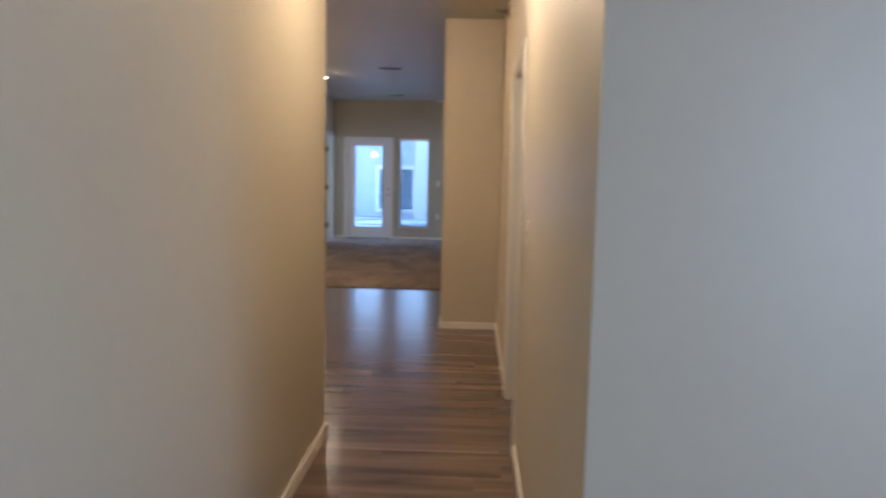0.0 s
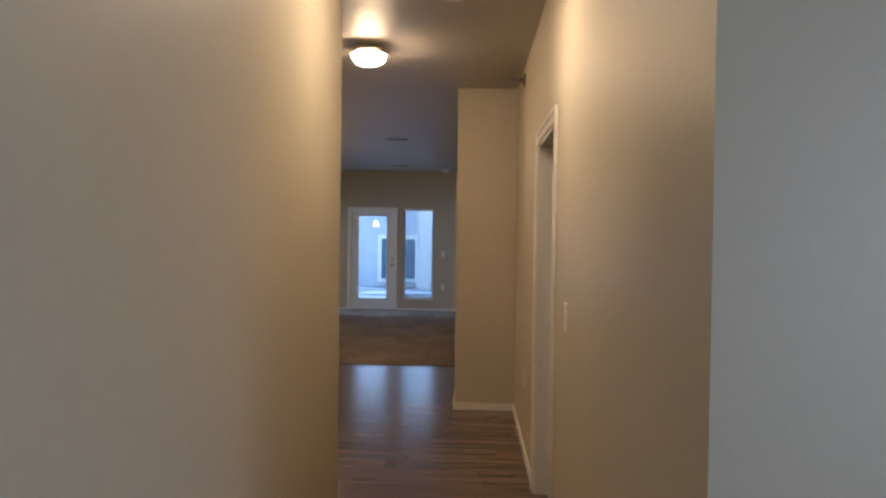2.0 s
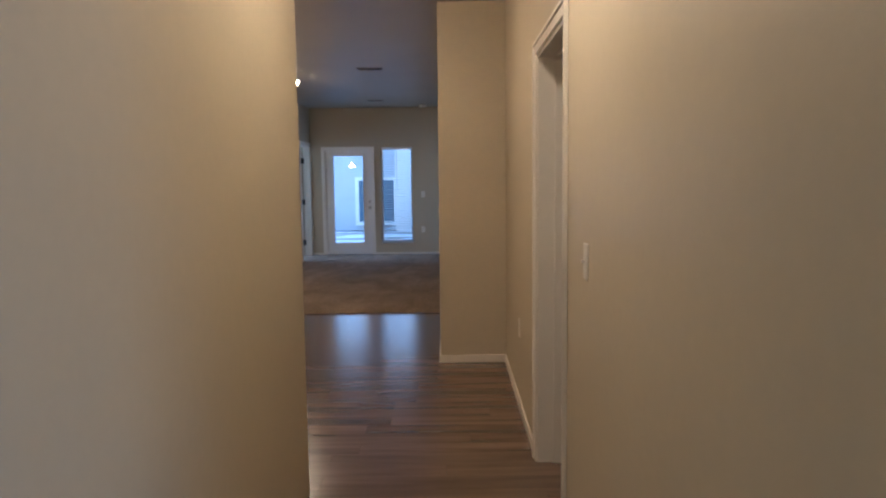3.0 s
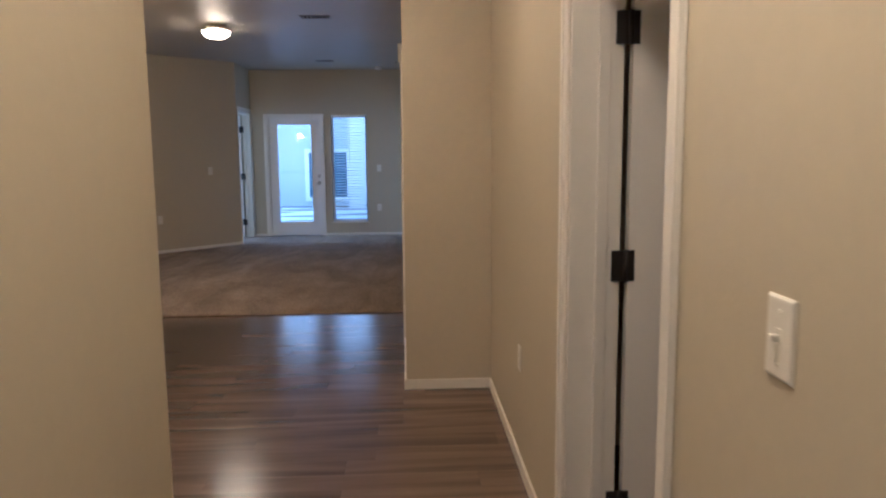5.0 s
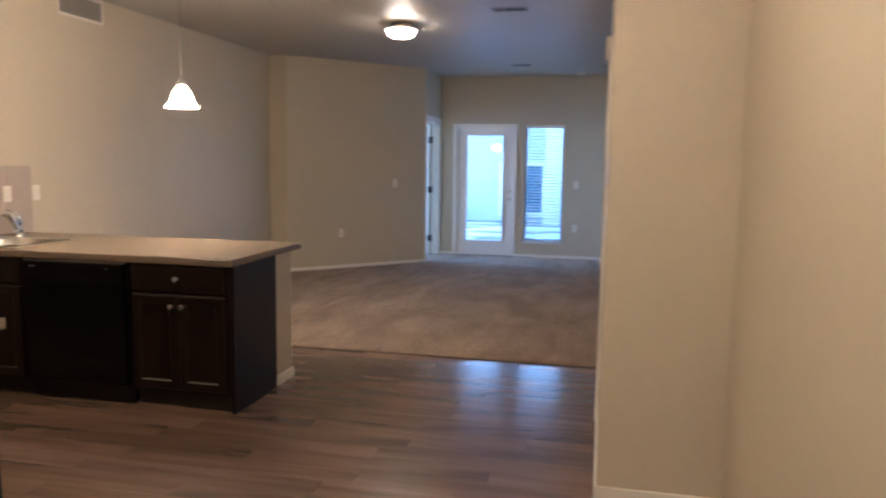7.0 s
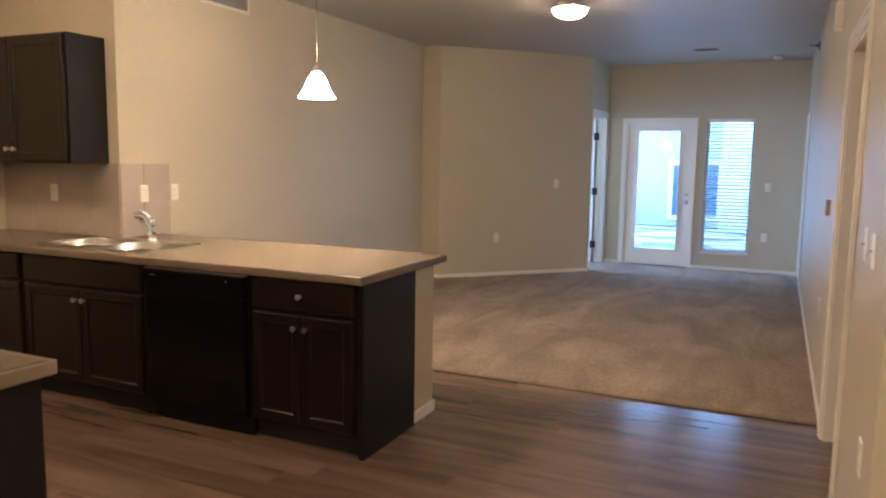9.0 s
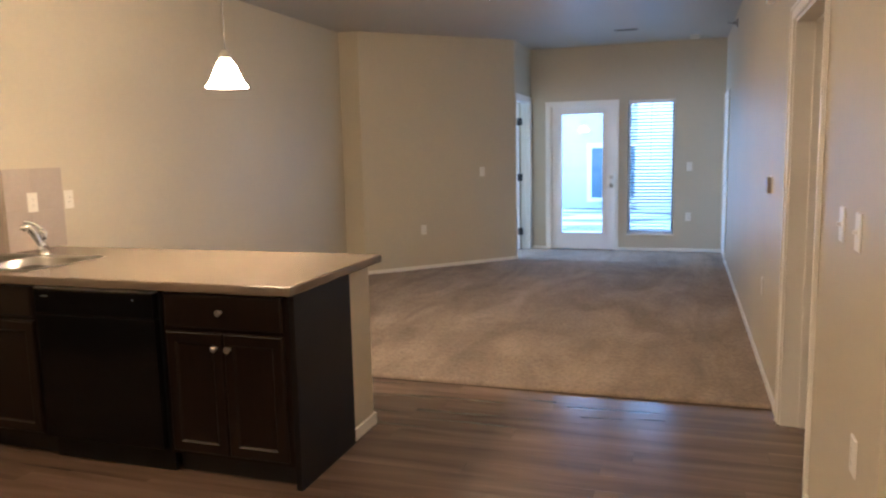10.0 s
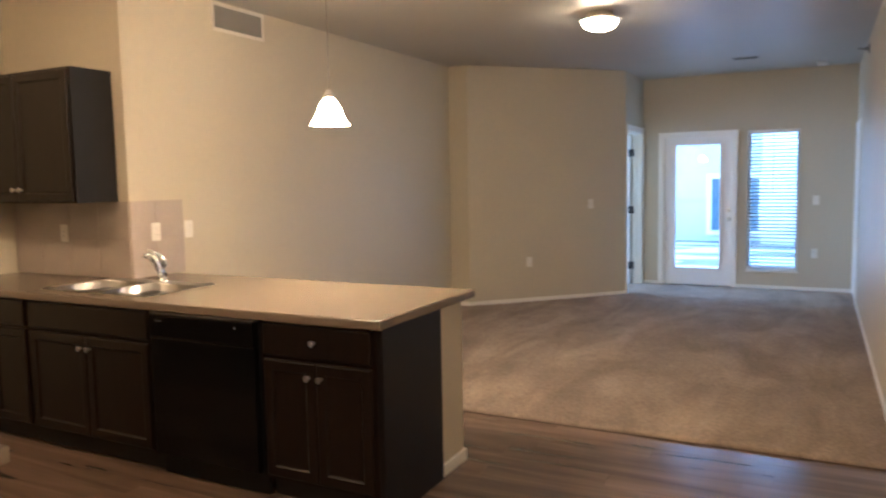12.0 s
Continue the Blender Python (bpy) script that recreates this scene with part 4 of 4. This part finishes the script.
def sprinkler(at, label):
    s = thing("sprinkler_head", label, "sprinkler", "sidewall sprinklers", at=at)
    part("escutcheon", lathe([(0.0, 0.0005), (0.036, 0.0005), (0.034, 0.006), (0.018, 0.014), (0.0, 0.014)], 28, "y"), DARKNICKEL, s)
    part("body", lathe([(0.0, 0.012), (0.012, 0.012), (0.012, 0.03), (0.008, 0.034), (0.0, 0.034)], 16, "y"), DARKNICKEL, s)
    part("frame_arms", boxes([((-0.014, -0.06, -0.003), (-0.009, -0.028, 0.003)), ((0.009, -0.06, -0.003), (0.014, -0.028, 0.003)), ((-0.014, -0.064, -0.004), (0.014, -0.058, 0.004))], 0.001), DARKNICKEL, s)
    part("deflector", boxes([((-0.016, -0.074, 0.008), (0.016, -0.05, 0.0105)), ((-0.016, -0.074, -0.012), (0.016, -0.0715, 0.0105))], 0.0008), DARKNICKEL, s)
    return s


sp = sprinkler(pose(XR, 6.3, 2.71, 0, 0, EAST) @ Matrix.Scale(1.4, 4), "chrome sidewall sprinkler high on the hall wall")
tagged(copy_thing(sp, pose(XL, 13.45, 2.70, 0, 0, EAST)), "chrome sidewall sprinkler high on the living wall")


def smoke_detector(x, y, r, label):
    s = thing("smoke_detector", label, "smoke detector", "smoke detectors", at=pose(x, y, CEIL))
    part("base", lathe([(0.0, -0.0005), (r, -0.0005), (r, -0.012), (r * 0.96, -0.014), (0.0, -0.014)], 40), PLASTIC, s)
    part("cover", lathe([(0.0, -0.0145), (r * 0.9, -0.0145), (r * 0.9, -0.03), (r * 0.8, -0.042), (r * 0.3, -0.046), (0.0, -0.046)], 40), PLASTIC, s)
    return s


smoke_detector(-0.255, 4.6, 0.068, "round white smoke detector on the hall ceiling")
smoke_detector(-0.68, 15.03, 0.068, "round white smoke detector near the far wall")


def ceiling_vent(x, y, w, d, label):
    v = thing("ceiling_vent", label, "air vent", "ceiling vents", at=pose(x, y, CEIL))
    e = 0.022
    part("frame", boxes([((-w / 2, -d / 2, -0.007), (w / 2, -d / 2 + e, -0.0005)), ((-w / 2, d / 2 - e, -0.007), (w / 2, d / 2, -0.0005)), ((-w / 2, -d / 2 + e, -0.007), (-w / 2 + e, d / 2 - e, -0.0005)), ((w / 2 - e, -d / 2 + e, -0.007), (w / 2, d / 2 - e, -0.0005))], 0.0015), VENTDIM, v)
    part("backing", boxes([((-w / 2 + e, -d / 2 + e, -0.002), (w / 2 - e, d / 2 - e, -0.0005))]), VENTDARK, v)
    n = 7
    for i in range(n):
        s = part("slat", boxes([((-0.0012, -d / 2 + e + 0.001, -0.008), (0.0012, d / 2 - e - 0.001, 0.008))]), VENTDIM, v)
        s.matrix_local = pose(-w / 2 + e + (w - 2 * e) * (i + 0.5) / n, 0, -0.0105, 0, 38 if i < n // 2 else -38, 0)
    return v


ceiling_vent(-1.16, 10.53, 0.32, 0.17, "painted metal ceiling vent with dark slots")
ceiling_vent(-1.46, 14.2, 0.28, 0.15, "painted metal ceiling vent near the window")


def return_grille():
    g = thing("return_air_grille", "white louvred return air grille high on the wall", "air vent", at=pose(XK, 9.395, 2.708, 0, 0, WEST))
    w, h, e = 0.55, 0.205, 0.024
    part("frame", boxes([((-w / 2, -0.01, -h / 2), (w / 2, -0.001, -h / 2 + e)), ((-w / 2, -0.01, h / 2 - e), (w / 2, -0.001, h / 2)), ((-w / 2, -0.01, -h / 2 + e), (-w / 2 + e, -0.001, h / 2 - e)), ((w / 2 - e, -0.01, -h / 2 + e), (w / 2, -0.001, h / 2 - e))], 0.0015), GRILLE, g)
    part("backing", boxes([((-w / 2 + e, -0.003, -h / 2 + e), (w / 2 - e, -0.001, h / 2 - e))]), VENTDARK, g)
    me = None
    n = 12
    for i in range(n):
        if me is None:
            s = part("slat", boxes([((-w / 2 + e + 0.001, -0.0008, -0.005), (w / 2 - e - 0.001, 0.0008, 0.005))]), VENTDIM, g)
            me = s.data
        else:
            s = new("slat", me)
            s.parent = g
        s.matrix_local = pose(0, -0.0085, -h / 2 + e + (h - 2 * e) * (i + 0.5) / n, 35, 0, 0)


return_grille()

# outside
ground = setting("ground", boxes([((-400, -400, -0.5), (400, 800, -0.16))]), LAWN, "dry winter lawn reaching the horizon", "ground")
setting("pavement", boxes([((-4.5, YF + 0.17, -0.2), (2.7, YF + 1.9, -0.04))], 0.01), CONCRETE, "pale concrete patio slab outside the door", "patio")
# tall wall out of view, added so its shadow covers slab and lawn
setting("wall_lawn_shader", boxes([((2.75, YF + 0.165, -0.5), (2.95, 24.6, 6.5))]), SIDING, "unseen sided wall added to shade the patio and lawn", "wall")
bm = bmesh.new()
nx, ny = 60, 24
grid = [[bm.verts.new((-12 + 20 * i / nx, YF + 2.4 + 6.0 * j / ny, -0.175 + 0.1 * max(-0.4, noise.noise(Vector((i * 0.16, j * 0.3, 3)))) + 0.02)) for i in range(nx + 1)] for j in range(ny + 1)]
for j in range(ny):
    for i in range(nx):
        bm.faces.new((grid[j][i], grid[j][i + 1], grid[j + 1][i + 1], grid[j + 1][i])).smooth = True
tagged(part("snow_patch", bm, SNOW), "thin patchy old snow on the lawn", "snow", kind="stuff")


def neighbour_house():
    y = 24.6
    h = thing("neighbour_house", "pale blue-grey sided house with white trimmed windows", "house")
    part("wall", boxes([((-14, y + 0.05, -0.2), (10, y + 7, 3.4))]), SIDING, h)
    me = None
    for i in range(24):
        z = -0.15 + 0.15 * i
        if me is None:
            bm = bmesh.new()
            a = [bm.verts.new(p) for p in ((-14, y + 0.02, 0), (10, y + 0.02, 0), (10, y + 0.045, 0.15), (-14, y + 0.045, 0.15), (-14, y + 0.049, 0), (10, y + 0.049, 0))]
            bm.faces.new((a[0], a[1], a[2], a[3]))
            bm.faces.new((a[4], a[5], a[1], a[0]))
            s = part("siding_board", bm, SIDING, h)
            me = s.data
        else:
            s = new("siding_board", me)
            s.parent = h
        s.matrix_local = pose(0, 0, z)
    part("white_bay", boxes([((-1.9, y - 0.35, -0.2), (2.6, y + 0.015, 3.3))], 0.01), TRIM, h, "white boarded bay of the house")
    bm = bmesh.new()
    v = [bm.verts.new(p) for p in ((-14.4, y - 0.5, 3.35), (10.4, y - 0.5, 3.35), (10.4, y + 3.5, 5.0), (-14.4, y + 3.5, 5.0), (10.4, y + 7.5, 3.35), (-14.4, y + 7.5, 3.35))]
    bm.faces.new((v[0], v[1], v[2], v[3])), bm.faces.new((v[3], v[2], v[4], v[5])), bm.faces.new((v[0], v[3], v[5])), bm.faces.new((v[1], v[4], v[2])), bm.faces.new((v[0], v[5], v[4], v[1]))
    part("roof", bm, ROOF, h)
    for x0 in (-9.5, -3.08, 4.0):
        for z0 in (0.12,):
            x1, z1 = x0 + 1.1, z0 + 1.3
            w = part("window", boxes([((x0 - 0.12, y - 0.03, z0 - 0.12), (x0, y + 0.049, z1 + 0.12)), ((x1, y - 0.03, z0 - 0.12), (x1 + 0.12, y + 0.049, z1 + 0.12)), ((x0, y - 0.03, z0 - 0.12), (x1, y + 0.049, z0)), ((x0, y - 0.03, z1), (x1, y + 0.049, z1 + 0.12)), ((x0 + 0.53, y - 0.02, z0), (x0 + 0.57, y + 0.04, z1))], 0.006), TRIM, h, "white trimmed window")
            part("pane", boxes([((x0, y - 0.005, z0), (x1, y + 0.01, z1))]), SKYGLASS, w)


neighbour_house()

# backsplash tiles
bs = setting("backsplash", boxes([((XK + 0.0005, YW, 0.9145), (XK + 0.005, 8.76, 1.41)), ((-5.729, YW - 0.005, 0.9145), (XK + 0.0005, YW - 0.0005, 1.41))]), GROUT, "beige tile backsplash above the sink counter", "backsplash")
tile_me = {}


def tile(w, h, m):
    key = (round(w, 3), round(h, 3))
    if key not in tile_me:
        ob = part("tile", boxes([((0, -0.004, 0), (w, -0.0002, h))], 0.0008), TILE, bs)
        tile_me[key] = ob.data
    else:
        ob = new("tile", tile_me[key])
        ob.parent = bs
    ob.matrix_local = m


TH = (1.41 - 0.9145) / 2
for k in range(2):
    z = 0.9145 + TH * k
    for i in range(4):
        tile(0.2865, TH - 0.003, pose(-5.728 + 0.2895 * i, YW - 0.005, z + 0.0015))
    tile(0.19, TH - 0.003, pose(XK + 0.005, YW - 0.001, z + 0.0015, 0, 0, 90))
    tile(0.234, TH - 0.003, pose(XK + 0.005, YW + 0.193, z + 0.0015, 0, 0, 90))

# floor planks
PW, PL = 0.152, 1.22
plank_me = {}


def plank(x0, x1, y0, y1):
    key = (round(x1 - x0, 3), round(y1 - y0, 3))
    if key not in plank_me:
        ob = part("plank", boxes([((-key[0] / 2 + 0.0005, -key[1] / 2 + 0.0005, -0.004), (key[0] / 2 - 0.0005, key[1] / 2 - 0.0005, 0.0))]), PLANK, floor)
        plank_me[key] = ob.data
    else:
        ob = new("plank", plank_me[key])
        ob.parent = floor
    ob.matrix_local = pose((x0 + x1) / 2, (y0 + y1) / 2, 0)


rest = []
rows = int(math.ceil((YG + 2.6) / PW))
for j in range(rows):
    y0, y1 = YG - PW * (j + 1), YG - PW * j
    lo, hi = (-5.73, 1.9) if y1 > YE else (XH, 2.5)
    start = lo - PL * ((j * 0.37 + 0.13 * (j % 3)) % 1.0)
    x = start
    while x < hi:
        a, b = max(x, lo), min(x + PL, hi)
        if b - a > 0.03:
            near = (-4.3 < (a + b) / 2 < 0.6 and y0 > 4.1) or (XH - 0.1 < (a + b) / 2 < 0.9 and y0 > 0.6)
            if near:
                plank(a, b, y0, y1)
            else:
                rest.append(((a + 0.0005, y0 + 0.0005, -0.004), (b - 0.0005, y1 - 0.0005, 0.0)))
        x += PL
verts, faces = [], []
for a, b in rest:
    k = len(verts)
    verts += [(a[0], a[1], 0), (b[0], a[1], 0), (b[0], b[1], 0), (a[0], b[1], 0)]
    faces.append((k, k + 1, k + 2, k + 3))
me = bpy.data.meshes.new("far_planks")
me.from_pydata(verts, [], faces)
me.materials.append(PLANK)
fp = new("far_planks", me)
fp.parent = floor
tagged(fp, kind="stuff")
